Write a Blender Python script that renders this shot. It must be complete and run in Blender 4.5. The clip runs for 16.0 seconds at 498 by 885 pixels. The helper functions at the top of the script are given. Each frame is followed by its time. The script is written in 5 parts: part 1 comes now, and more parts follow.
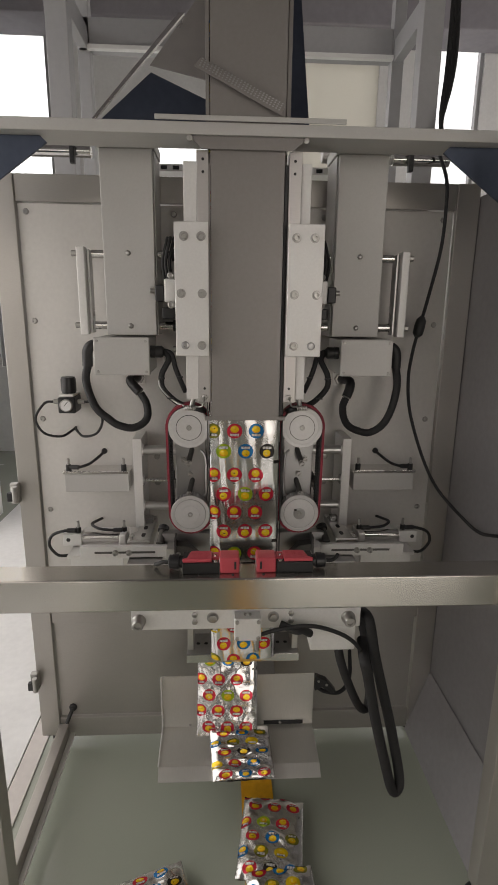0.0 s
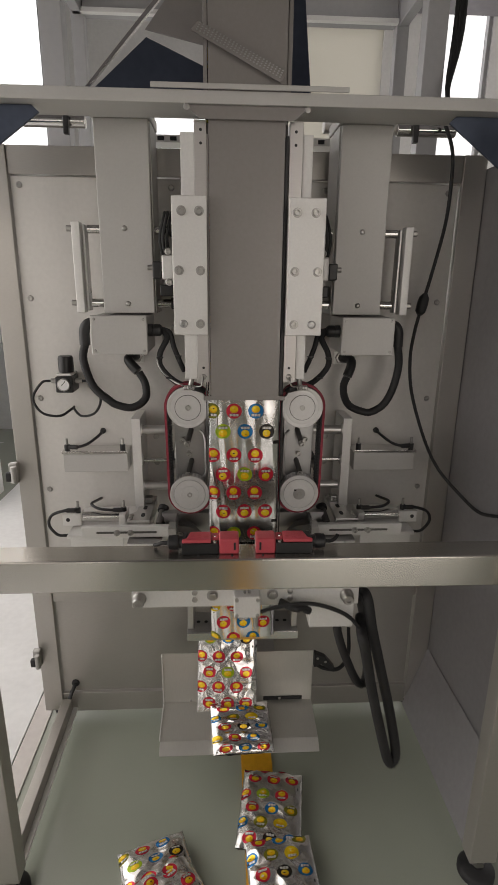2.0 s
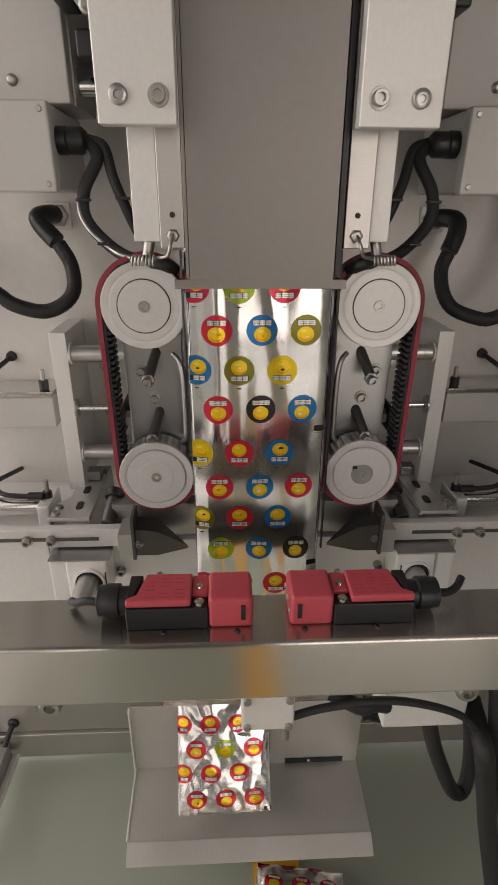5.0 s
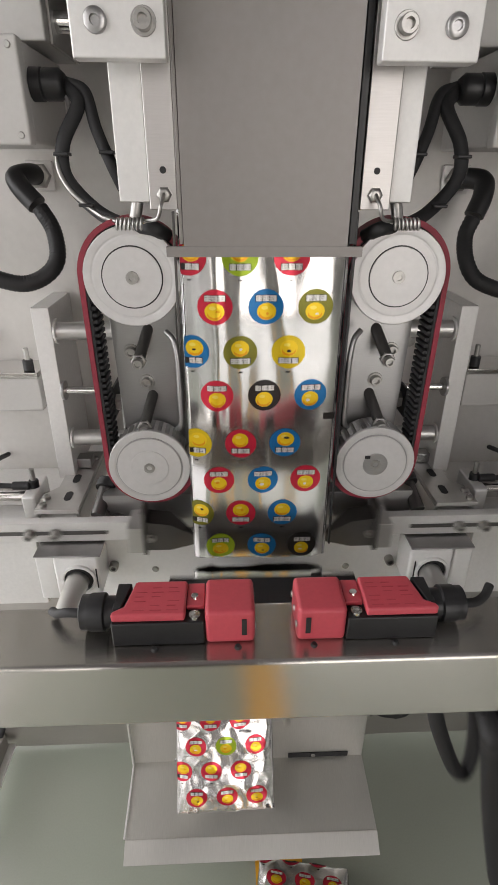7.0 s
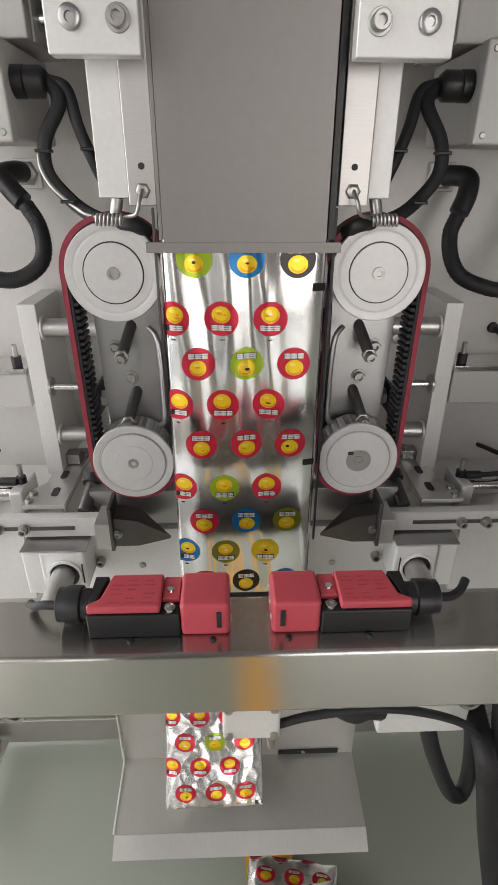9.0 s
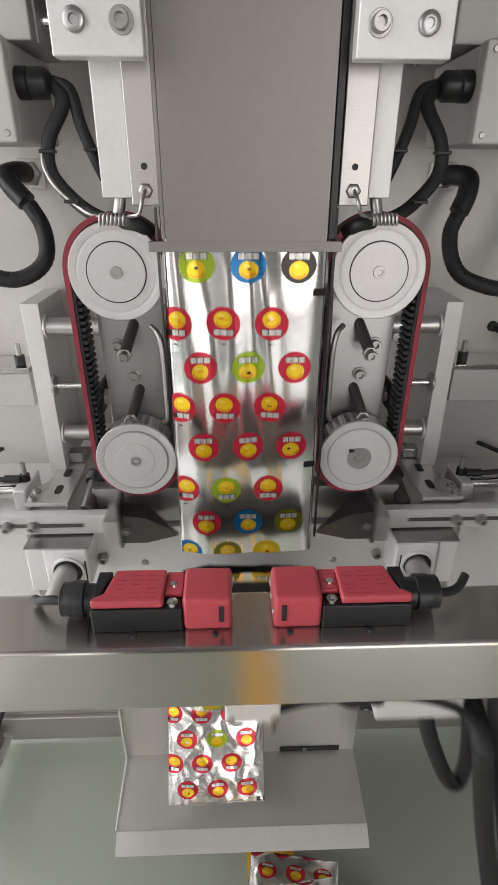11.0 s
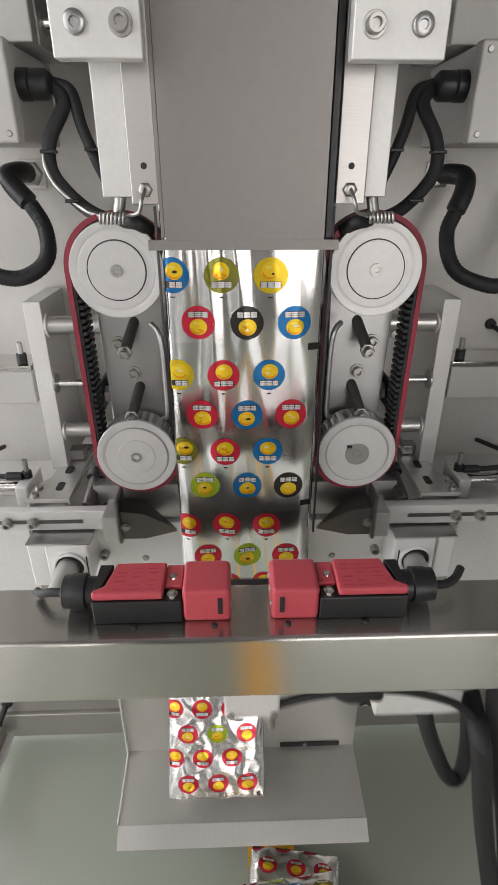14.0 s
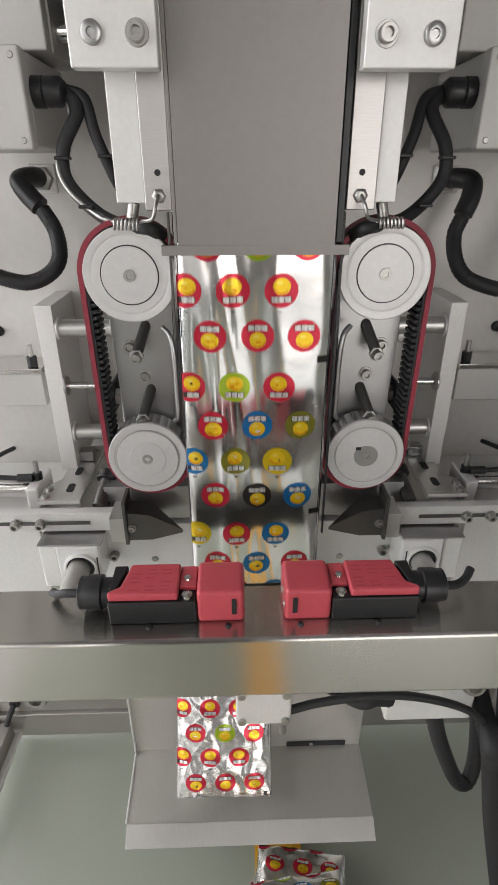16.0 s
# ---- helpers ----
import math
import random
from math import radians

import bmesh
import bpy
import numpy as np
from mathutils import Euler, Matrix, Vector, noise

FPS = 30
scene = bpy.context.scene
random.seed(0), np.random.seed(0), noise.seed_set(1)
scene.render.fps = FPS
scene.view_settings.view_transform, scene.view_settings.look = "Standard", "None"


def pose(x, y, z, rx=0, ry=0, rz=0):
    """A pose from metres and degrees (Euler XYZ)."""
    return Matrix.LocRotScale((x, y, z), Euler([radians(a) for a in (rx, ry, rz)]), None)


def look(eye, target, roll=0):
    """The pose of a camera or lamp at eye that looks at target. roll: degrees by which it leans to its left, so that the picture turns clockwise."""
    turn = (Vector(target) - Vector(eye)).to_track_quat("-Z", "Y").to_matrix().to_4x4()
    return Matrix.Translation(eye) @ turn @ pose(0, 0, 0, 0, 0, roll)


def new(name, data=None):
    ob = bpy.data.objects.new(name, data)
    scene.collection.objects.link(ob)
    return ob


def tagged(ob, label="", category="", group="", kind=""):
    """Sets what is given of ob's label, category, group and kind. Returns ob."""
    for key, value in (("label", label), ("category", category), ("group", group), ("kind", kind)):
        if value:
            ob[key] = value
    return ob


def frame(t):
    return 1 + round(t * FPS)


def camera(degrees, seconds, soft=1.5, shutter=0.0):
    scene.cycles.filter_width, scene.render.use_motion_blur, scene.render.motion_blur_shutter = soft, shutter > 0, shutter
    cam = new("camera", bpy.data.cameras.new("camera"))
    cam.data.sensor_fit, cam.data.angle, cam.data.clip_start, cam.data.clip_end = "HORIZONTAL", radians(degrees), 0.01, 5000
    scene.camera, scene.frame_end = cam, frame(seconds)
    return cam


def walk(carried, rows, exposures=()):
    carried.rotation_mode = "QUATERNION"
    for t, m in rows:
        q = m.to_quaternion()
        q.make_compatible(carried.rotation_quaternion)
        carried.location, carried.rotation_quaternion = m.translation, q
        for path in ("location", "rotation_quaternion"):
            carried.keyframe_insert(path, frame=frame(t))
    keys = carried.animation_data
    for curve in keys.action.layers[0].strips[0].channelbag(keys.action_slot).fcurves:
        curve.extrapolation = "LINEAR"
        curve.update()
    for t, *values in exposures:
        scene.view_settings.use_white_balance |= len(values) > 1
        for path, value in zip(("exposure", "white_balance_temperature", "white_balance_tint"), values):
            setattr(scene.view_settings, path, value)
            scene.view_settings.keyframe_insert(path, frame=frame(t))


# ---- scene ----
cam = camera(50.1, 16.0, soft=1.2, shutter=0.4)
METRES, EYE, TILT, LEAN, TURN = 0.75, 1.32, 0.0, 0.0, -3.1
ROWS = [
    (0.0, 0.0, 0.0, 0.0, 0.16, -13.91, -0.65),
    (0.5, -0.0008, -0.0021, 0.0094, 0.23, -15.47, -0.63),
    (1.0, -0.0014, 0.0063, 0.0078, 0.26, -15.98, -0.62),
    (1.5, 0.0005, 0.0103, 0.0063, 0.25, -16.19, -0.63),
    (2.0, 0.003, 0.0159, 0.0052, 0.22, -16.37, -0.62),
    (2.5, 0.0094, 0.0259, 0.0024, 0.19, -16.49, -0.62),
    (3.0, 0.0015, 0.0901, -0.0044, 0.22, -16.67, -0.61),
    (3.5, -0.027, 0.2582, -0.0382, -0.01, -17.07, -0.66),
    (4.0, -0.0236, 0.4391, -0.0713, 0.44, -18.85, -0.51),
    (4.5, -0.0147, 0.6264, -0.1422, 0.38, -21.47, -0.44),
    (5.0, -0.0232, 0.7776, -0.2063, 0.5, -24.14, -0.32),
    (7.5, -0.0198, 0.8591, -0.2271, 0.82, -26.73, -0.27),
    (8.0, -0.0139, 0.8573, -0.2306, 0.89, -26.65, -0.26),
    (8.5, -0.004, 0.8561, -0.2304, 0.98, -26.67, -0.25),
    (9.0, 0.0053, 0.8525, -0.2281, 1.06, -26.7, -0.24),
    (11.5, 0.0042, 0.8448, -0.2283, 1.18, -26.7, -0.14),
    (12.0, 0.002, 0.8456, -0.2337, 1.2, -26.7, -0.12),
    (12.5, 0.0027, 0.8429, -0.2348, 1.22, -26.71, -0.04),
    (13.0, 0.0051, 0.8393, -0.232, 1.23, -26.7, -0.03),
    (13.5, 0.008, 0.8366, -0.2295, 1.23, -26.71, -0.02),
    (14.0, 0.0087, 0.8337, -0.2292, 1.26, -26.69, 0.01),
    (14.5, 0.0096, 0.8309, -0.2274, 1.17, -26.68, -0.01),
    (15.0, 0.0087, 0.8306, -0.2242, 1.31, -26.74, 0.07),
    (15.5, 0.0026, 0.8281, -0.224, 1.29, -26.7, 0.08),
    (16.0, -0.0045, 0.8272, -0.2225, 1.35, -26.68, 0.11),
]
EXPOSURES = [(0.0, -1.33, 7250, 15), (3.0, -1.33, 7250, 15), (4.5, -1.22, 7450, 16), (5.0, -1.02, 7450, 17), (7.5, -0.53, 6750, 14), (16.0, -0.49, 6700, 13)]
walk(cam, [(t, pose(-0.056, 0, EYE, TILT, LEAN, TURN) @ pose(METRES * x, METRES * y, METRES * z, 90 + pitch, roll, yaw)) for t, x, y, z, yaw, pitch, roll in ROWS],
     exposures=EXPOSURES)

# ---- light ----
world = bpy.data.worlds.new("sky_world")
scene.world = world
world.use_nodes = True
wn = world.node_tree.nodes
sky = wn.new("ShaderNodeTexSky")
sky.sky_type, sky.sun_disc, sky.sun_elevation, sky.sun_rotation = "NISHITA", False, radians(38), radians(250)
world.node_tree.links.new(sky.outputs[0], wn["Background"].inputs[0])
wn["Background"].inputs[1].default_value = 0.12


def area(name, eye, target, w, h, power, colour=(1, 1, 1)):
    data = bpy.data.lights.new(name, "AREA")
    data.shape, data.size, data.size_y, data.energy, data.color = "RECTANGLE", w, h, power, colour
    ob = new(name, data)
    ob.matrix_world = look(eye, target)
    return ob


# daylight through the side and front window walls
area("window_light_side", (-1.47, 0.9, 1.12), (-0.6, 0.9, 0.45), 4.4, 2.0, 56, (0.98, 0.99, 1.0))
for wx, wide, power in ((-1.70, 1.2, 28), (1.425, 2.05, 68)):
    area("window_light_front", (wx, -3.3, 1.43), (wx, 1, 1.43), wide - 0.05, 2.55, power, (1.0, 0.985, 0.965))
# added fill lamp that brightens the north wall and ceiling behind the machine
area("window_light_rear", (4.1, 3.3, 2.15), (0, 3.3, 2.3), 2.1, 2.4, 85, (0.96, 0.97, 1.0))


# ---- materials ----
def material(name, colour, rough=0.5, metal=0.0, grain=0.0, scale=60.0, stretch=(1, 1, 1), bump=0.0, blotch=0.0, rough_var=0.0, clear=0.0, aniso=0.0):
    m = bpy.data.materials.new(name)
    m.use_nodes = True
    n, l = m.node_tree.nodes, m.node_tree.links
    b = n["Principled BSDF"]
    b.inputs["Roughness"].default_value, b.inputs["Metallic"].default_value = rough, metal
    b.inputs["Coat Weight"].default_value, b.inputs["Coat Roughness"].default_value = clear, 0.12
    co = n.new("ShaderNodeTexCoord")
    mp = n.new("ShaderNodeMapping")
    mp.inputs["Scale"].default_value = stretch
    l.new(co.outputs["Object"], mp.inputs[0])
    fine = n.new("ShaderNodeTexNoise")
    fine.inputs["Scale"].default_value, fine.inputs["Detail"].default_value = scale, 6
    l.new(mp.outputs[0], fine.inputs["Vector"])
    big = n.new("ShaderNodeTexNoise")
    big.inputs["Scale"].default_value, big.inputs["Detail"].default_value = 5.0, 5
    l.new(co.outputs["Object"], big.inputs["Vector"])
    mix = n.new("ShaderNodeMix")
    mix.data_type, mix.blend_type = "RGBA", "MULTIPLY"
    ramp = n.new("ShaderNodeMapRange")
    ramp.inputs[1].default_value, ramp.inputs[2].default_value = 0.3, 0.7
    ramp.inputs[3].default_value, ramp.inputs[4].default_value = 1 - grain, 1 + grain
    l.new(fine.outputs[0], ramp.inputs[0])
    ramp2 = n.new("ShaderNodeMapRange")
    ramp2.inputs[1].default_value, ramp2.inputs[2].default_value = 0.3, 0.7
    ramp2.inputs[3].default_value, ramp2.inputs[4].default_value = 1 - blotch, 1 + blotch
    l.new(big.outputs[0], ramp2.inputs[0])
    mul = n.new("ShaderNodeMath")
    mul.operation = "MULTIPLY"
    l.new(ramp.outputs[0], mul.inputs[0])
    l.new(ramp2.outputs[0], mul.inputs[1])
    mix.inputs[0].default_value = 1
    mix.inputs[6].default_value = (*colour, 1)
    l.new(mul.outputs[0], mix.inputs[7])
    l.new(mix.outputs[2], b.inputs["Base Color"])
    if rough_var:
        rr = n.new("ShaderNodeMapRange")
        rr.inputs[1].default_value, rr.inputs[2].default_value = 0.3, 0.7
        rr.inputs[3].default_value, rr.inputs[4].default_value = max(0.02, rough - rough_var), rough + rough_var
        l.new(big.outputs[0], rr.inputs[0])
        l.new(rr.outputs[0], b.inputs["Roughness"])
    if bump:
        bp = n.new("ShaderNodeBump")
        bp.inputs["Strength"].default_value, bp.inputs["Distance"].default_value = bump, 0.001
        l.new(fine.outputs[0], bp.inputs["Height"])
        l.new(bp.outputs[0], b.inputs["Normal"])
    if aniso:
        b.inputs["Anisotropic"].default_value = aniso
    return m


STEEL = material("brushed_steel", (0.43, 0.41, 0.38), 0.38, 0.72, 0.05, 40, (2, 30, 60), 0.08, 0.05, 0.06)
STEEL_H = material("brushed_steel_bar", (0.60, 0.58, 0.54), 0.25, 1.0, 0.05, 40, (1, 50, 50), 0.02, 0.04, 0.02, aniso=0.95)
across = STEEL_H.node_tree.nodes.new("ShaderNodeCombineXYZ")  # brushed along x: reflections spread across it
across.inputs[1].default_value = across.inputs[2].default_value = 0.707
STEEL_H.node_tree.links.new(across.outputs[0], STEEL_H.node_tree.nodes["Principled BSDF"].inputs["Tangent"])
PANEL = material("satin_panel_steel", (0.62, 0.60, 0.57), 0.50, 0.22, 0.03, 90, (1, 1, 1), 0.05, 0.04, 0.05)
ALU = material("anodised_aluminium", (0.72, 0.71, 0.69), 0.45, 0.35, 0.03, 200, (1, 1, 1), 0.05, 0.03, 0.05)
ALU_LT = material("white_anodised_aluminium", (0.86, 0.855, 0.84), 0.42, 0.12, 0.02, 200, (1, 1, 1), 0.04, 0.02, 0.05)
GROUND = material("ground_bar_steel", (0.52, 0.50, 0.485), 0.40, 0.95, 0.03, 60, (1, 1, 20), 0.03, 0.03, 0.04)
ROD = material("ground_steel_rod", (0.56, 0.55, 0.53), 0.34, 0.85, 0.03, 120, (1, 1, 1), 0.03, 0.04, 0.05)
ALU_DK = material("grey_machined_plate", (0.42, 0.415, 0.41), 0.30, 0.85, 0.05, 80, (1, 1, 30), 0.06, 0.06, 0.05)
CHROME = material("polished_steel", (0.70, 0.69, 0.67), 0.16, 1.0, 0.02, 100, (1, 1, 1), 0.02, 0.02, 0.04)
BOLT = material("bolt_steel", (0.42, 0.41, 0.39), 0.36, 1.0, 0.08, 300, (1, 1, 1), 0.1, 0.05, 0.08)
BLACK = material("black_rubber", (0.014, 0.014, 0.015), 0.58, 0.0, 0.15, 200, (1, 1, 1), 0.15, 0.15, 0.1)
BLACKP = material("black_plastic", (0.014, 0.014, 0.015), 0.38, 0.0, 0.1, 300, (1, 1, 1), 0.08, 0.1, 0.05)
WEDGE = material("blackened_steel", (0.115, 0.11, 0.105), 0.32, 0.6, 0.06, 90, (1, 1, 1), 0.05, 0.12, 0.06)
RED = material("red_switch_plastic", (0.50, 0.065, 0.085), 0.42, 0.0, 0.04, 250, (1, 1, 1), 0.06, 0.05, 0.08)
REDBELT = material("red_belt_rubber", (0.26, 0.022, 0.04), 0.55, 0.0, 0.1, 200, (1, 1, 1), 0.1, 0.08)
TUBE = material("grey_tube_steel", (0.262, 0.243, 0.232), 0.44, 0.5, 0.03, 120, (1, 1, 1), 0.04, 0.03, 0.05)
PAINTG = material("grey_painted_sheet", (0.50, 0.49, 0.47), 0.48, 0.25, 0.02, 200, (1, 1, 1), 0.04, 0.03, 0.05)
FILMG = material("grey_film_back", (0.42, 0.40, 0.38), 0.34, 0.7, 0.05, 30, (1, 1, 1), 0.15, 0.08, 0.08)
WHEEL = material("turned_aluminium", (0.62, 0.61, 0.60), 0.42, 0.45, 0.03, 150, (1, 1, 1), 0.03, 0.02, 0.04)
# floor tone raised to carry window light beside the rail
PALE = material("daylit_floor_tone", (0.62, 0.58, 0.55), 0.4, 0.0, 0.04, 40, (1, 1, 1), 0.03, 0.04)
CHUTE = material("dull_chute_steel", (0.60, 0.585, 0.545), 0.34, 0.68, 0.05, 60, (30, 1, 1), 0.05, 0.06, 0.05)
REDDK = material("shaded_relief_red", (0.41, 0.047, 0.063), 0.5, 0.0, 0.05, 200)
GLOW = bpy.data.materials.new("bright_overcast_sky")
GLOW.use_nodes = True
GLOW.node_tree.nodes["Principled BSDF"].inputs["Base Color"].default_value = (0.9, 0.95, 1, 1)
GLOW.node_tree.nodes["Principled BSDF"].inputs["Emission Color"].default_value = (0.95, 0.98, 1, 1)
GLOW.node_tree.nodes["Principled BSDF"].inputs["Emission Strength"].default_value = 2.5
FLOOR = material("sealed_grey_green_floor", (0.335, 0.36, 0.30), 0.26, 0.0, 0.02, 300, (1, 1, 1), 0.0, 0.015, 0.015, 0.6)
YELLOW = material("yellow_floor_paint", (0.72, 0.36, 0.02), 0.40, 0.0, 0.08, 60, (1, 1, 1), 0.05, 0.08)
WALLG = material("dark_reflected_wall", (0.20, 0.185, 0.175), 0.75, 0.0, 0.03, 40, (1, 1, 1), 0.05, 0.03)
WALL = material("white_wall_paint", (0.78, 0.78, 0.77), 0.75, 0.0, 0.03, 40, (1, 1, 1), 0.05, 0.03)
CEIL = material("grey_ceiling_sheet", (0.30, 0.285, 0.31), 0.8, 0.0, 0.04, 20, (1, 1, 1), 0.05, 0.05)
FRAMEG = material("grey_window_frame", (0.42, 0.42, 0.43), 0.5, 0.2, 0.03, 60)
COLLAR = material("blue_black_collar_steel", (0.07, 0.085, 0.12), 0.38, 0.7, 0.08, 60, (1, 1, 1), 0.05, 0.12, 0.08)
DARKP = material("dark_side_panel", (0.31, 0.30, 0.31), 0.45, 0.6, 0.04, 60, (1, 1, 1), 0.05, 0.06, 0.05)
FOIL_BAG = material("silver_bag_foil", (0.80, 0.785, 0.77), 0.20, 0.95, 0.03, 120, (1, 1, 1), 0.03, 0.03, 0.04)
FOIL = material("silver_foil_film", (0.82, 0.81, 0.80), 0.16, 1.0, 0.03, 120, (1, 1, 1), 0.03, 0.03, 0.04)
PRINT = {k: material("print_" + k, c, 0.22, 0.45, 0.03, 200) for k, c in dict(
    red=(0.62, 0.03, 0.06), blue=(0.015, 0.17, 0.42), olive=(0.22, 0.21, 0.03), green=(0.36, 0.50, 0.03), yellow=(0.72, 0.52, 0.02),
    black=(0.035, 0.03, 0.028), face=(0.92, 0.62, 0.02), label=(0.75, 0.73, 0.70), orange=(0.80, 0.33, 0.012), gleam=(0.95, 0.74, 0.12)).items()}


# ---- mesh helpers ----
ORIGIN = {}


def thing(name, label, category, base=(0, 0, 0), group="", kind=""):
    ob = new(name)
    ob.empty_display_size = 0.03
    ob.location = base
    ORIGIN[ob.name] = Vector(base)
    return tagged(ob, label, category, group, kind)


def weighted_normals(bm):
    """A normal for each corner, led by the larger faces round it, so that flat faces stay flat up to their bevels."""
    out = []
    area_of = {f: f.calc_area() for f in bm.faces}
    for f in bm.faces:
        n = f.normal
        for v in f.verts:
            total = Vector()
            for g in v.link_faces:
                if n.dot(g.normal) > 0.62:
                    total += g.normal * area_of[g]
            out.append(total.normalized() if total.length > 0 else n.copy())
    return out


def mesh_of(name, bm, mats, smooth=True):
    me = bpy.data.meshes.new(name)
    bm.normal_update()
    normals = weighted_normals(bm) if smooth and len(bm.faces) < 3500 else None
    bm.to_mesh(me)
    bm.free()
    for m in (mats if isinstance(mats, (list, tuple)) else [mats]):
        me.materials.append(m)
    if smooth:
        me.shade_smooth()
        if normals:
            me.normals_split_custom_set(normals)
    return me


def part(name, bm, mats, parent, label="", base=None):
    """Link a mesh built in world places as one part under its thing or part."""
    at = ORIGIN[parent.name]
    bmesh.ops.translate(bm, verts=bm.verts, vec=-at)
    ob = new(name, mesh_of(name, bm, mats))
    ob.parent = parent
    ORIGIN[ob.name] = at
    return tagged(ob, label)


def solid(name, bm, mats, label="", category="", group="", kind=""):
    ob = new(name, mesh_of(name, bm, mats))
    ORIGIN[ob.name] = Vector()
    return tagged(ob, label, category, group, kind)


def B():
    return bmesh.new()


def box(bm, x0, x1, y0, y1, z0, z1, bev=0.0012, turn=None):
    r = bmesh.ops.create_cube(bm, size=1)
    vs = r["verts"]
    bmesh.ops.scale(bm, verts=vs, vec=(x1 - x0, y1 - y0, z1 - z0))
    if bev:
        es = list({e for v in vs for e in v.link_edges})
        out = bmesh.ops.bevel(bm, geom=es, offset=min(bev, 0.3 * min(x1 - x0, y1 - y0, z1 - z0)), segments=2, affect="EDGES", profile=0.5)
        vs = list({v for f in out["faces"] for v in f.verts} | {v for v in vs if v.is_valid})
    if turn is not None:
        bmesh.ops.transform(bm, matrix=turn, verts=vs)
    bmesh.ops.translate(bm, verts=vs, vec=((x0 + x1) / 2, (y0 + y1) / 2, (z0 + z1) / 2))
    return bm


def rod(bm, p0, p1, r, r2=None, seg=20, bev=0.0):
    p0, p1 = Vector(p0), Vector(p1)
    d = p1 - p0
    m = Matrix.Translation((p0 + p1) / 2) @ d.to_track_quat("Z", "Y").to_matrix().to_4x4()
    out = bmesh.ops.create_cone(bm, cap_ends=True, segments=seg, radius1=r, radius2=r if r2 is None else r2, depth=d.length, matrix=m)
    if bev:
        es = [e for e in {e for v in out["verts"] for e in v.link_edges} if any(len(f.verts) > 4 for f in e.link_faces)]
        bmesh.ops.bevel(bm, geom=es, offset=bev, segments=2, affect="EDGES", profile=0.5)
    return bm


def lathe(bm, rings, at, axis=(0, -1, 0), seg=40):
    """A turned body: rings of (radius, distance along axis)."""
    q = Vector(axis).to_track_quat("Z", "Y").to_matrix().to_4x4()
    m = Matrix.Translation(at) @ q
    last = None
    for r, h in rings:
        ring = [bm.verts.new(m @ Vector((r * math.cos(a), r * math.sin(a), h))) for a in (2 * math.pi * k / seg for k in range(seg))]
        if last:
            for k in range(seg):
                bm.faces.new((last[k], last[(k + 1) % seg], ring[(k + 1) % seg], ring[k]))
        else:
            bm.faces.new(ring[::-1])
        last = ring
    bm.faces.new(last)
    return bm


def smooth_path(pts, steps=8):
    p = [Vector(v) for v in pts]
    p = [2 * p[0] - p[1]] + p + [2 * p[-1] - p[-2]]
    out = []
    for i in range(1, len(p) - 2):
        for k in range(steps):
            t = k / steps
            out.append(0.5 * ((2 * p[i]) + (p[i + 1] - p[i - 1]) * t + (2 * p[i - 1] - 5 * p[i] + 4 * p[i + 1] - p[i + 2]) * t * t + (3 * p[i] - p[i - 1] - 3 * p[i + 1] + p[i + 2]) * t ** 3))
    out.append(p[-2])
    return out


def hose(bm, pts, r, seg=10, steps=8, ribs=0.0, pitch=0.004):
    path = smooth_path(pts, steps)
    if ribs:
        fine, run = [path[0]], 0.0
        for a, b in zip(path, path[1:]):
            n = max(1, int((b - a).length / (pitch / 2)))
            fine += [a.lerp(b, (k + 1) / n) for k in range(n)]
        path = fine
    up = Vector((0.13, 0.31, 0.94))
    last = None
    for i, c in enumerate(path):
        d = (path[min(i + 1, len(path) - 1)] - path[max(i - 1, 0)]).normalized()
        u = (up - d * up.dot(d)).normalized()
        up = u
        v = d.cross(u)
        rr = r * (1 + (ribs if i % 2 else -ribs))
        ring = [bm.verts.new(c + rr * (math.cos(a) * u + math.sin(a) * v)) for a in (2 * math.pi * k / seg for k in range(seg))]
        if last:
            for k in range(seg):
                bm.faces.new((last[k], last[(k + 1) % seg], ring[(k + 1) % seg], ring[k]))
        else:
            bm.faces.new(ring[::-1])
        last = ring
    bm.faces.new(last)
    return bm


def prism(bm, poly, a, b, axis="y", bev=0.0):
    """A plate with the outline poly, from a to b along axis; poly is in the two other axes in order."""
    def at(p, q):
        return {"y": (p[0], q, p[1]), "x": (q, p[0], p[1]), "z": (p[0], p[1], q)}[axis]
    lo = [bm.verts.new(at(p, a)) for p in poly]
    hi = [bm.verts.new(at(p, b)) for p in poly]
    n = len(poly)
    fs = [bm.faces.new(lo), bm.faces.new(hi[::-1])]
    fs += [bm.faces.new((lo[i], hi[i], hi[(i + 1) % n], lo[(i + 1) % n])) for i in range(n)]
    bmesh.ops.recalc_face_normals(bm, faces=fs)
    if bev:
        bmesh.ops.bevel(bm, geom=list({e for f in fs for e in f.edges}), offset=bev, segments=2, affect="EDGES", profile=0.5)
    return bm


def socket_bolt(parent, x, y, z, r=0.0075, axis=(0, -1, 0), h=0.007, washer=True, name="bolt"):
    """A socket-head bolt on a washer, its head towards axis."""
    bm = B()
    ax = Vector(axis)
    if washer:
        lathe(bm, [(r * 1.35, 0), (r * 1.35, 0.0012), (r * 1.28, 0.0016)], (x, y, z), axis, 20)
    o = Vector((x, y, z)) + ax * 0.0012
    lathe(bm, [(r, 0), (r, h * 0.8), (r * 0.9, h), (r * 0.55, h), (r * 0.5, h * 0.4)], o, axis, 18)
    return part(name, bm, BOLT, parent)


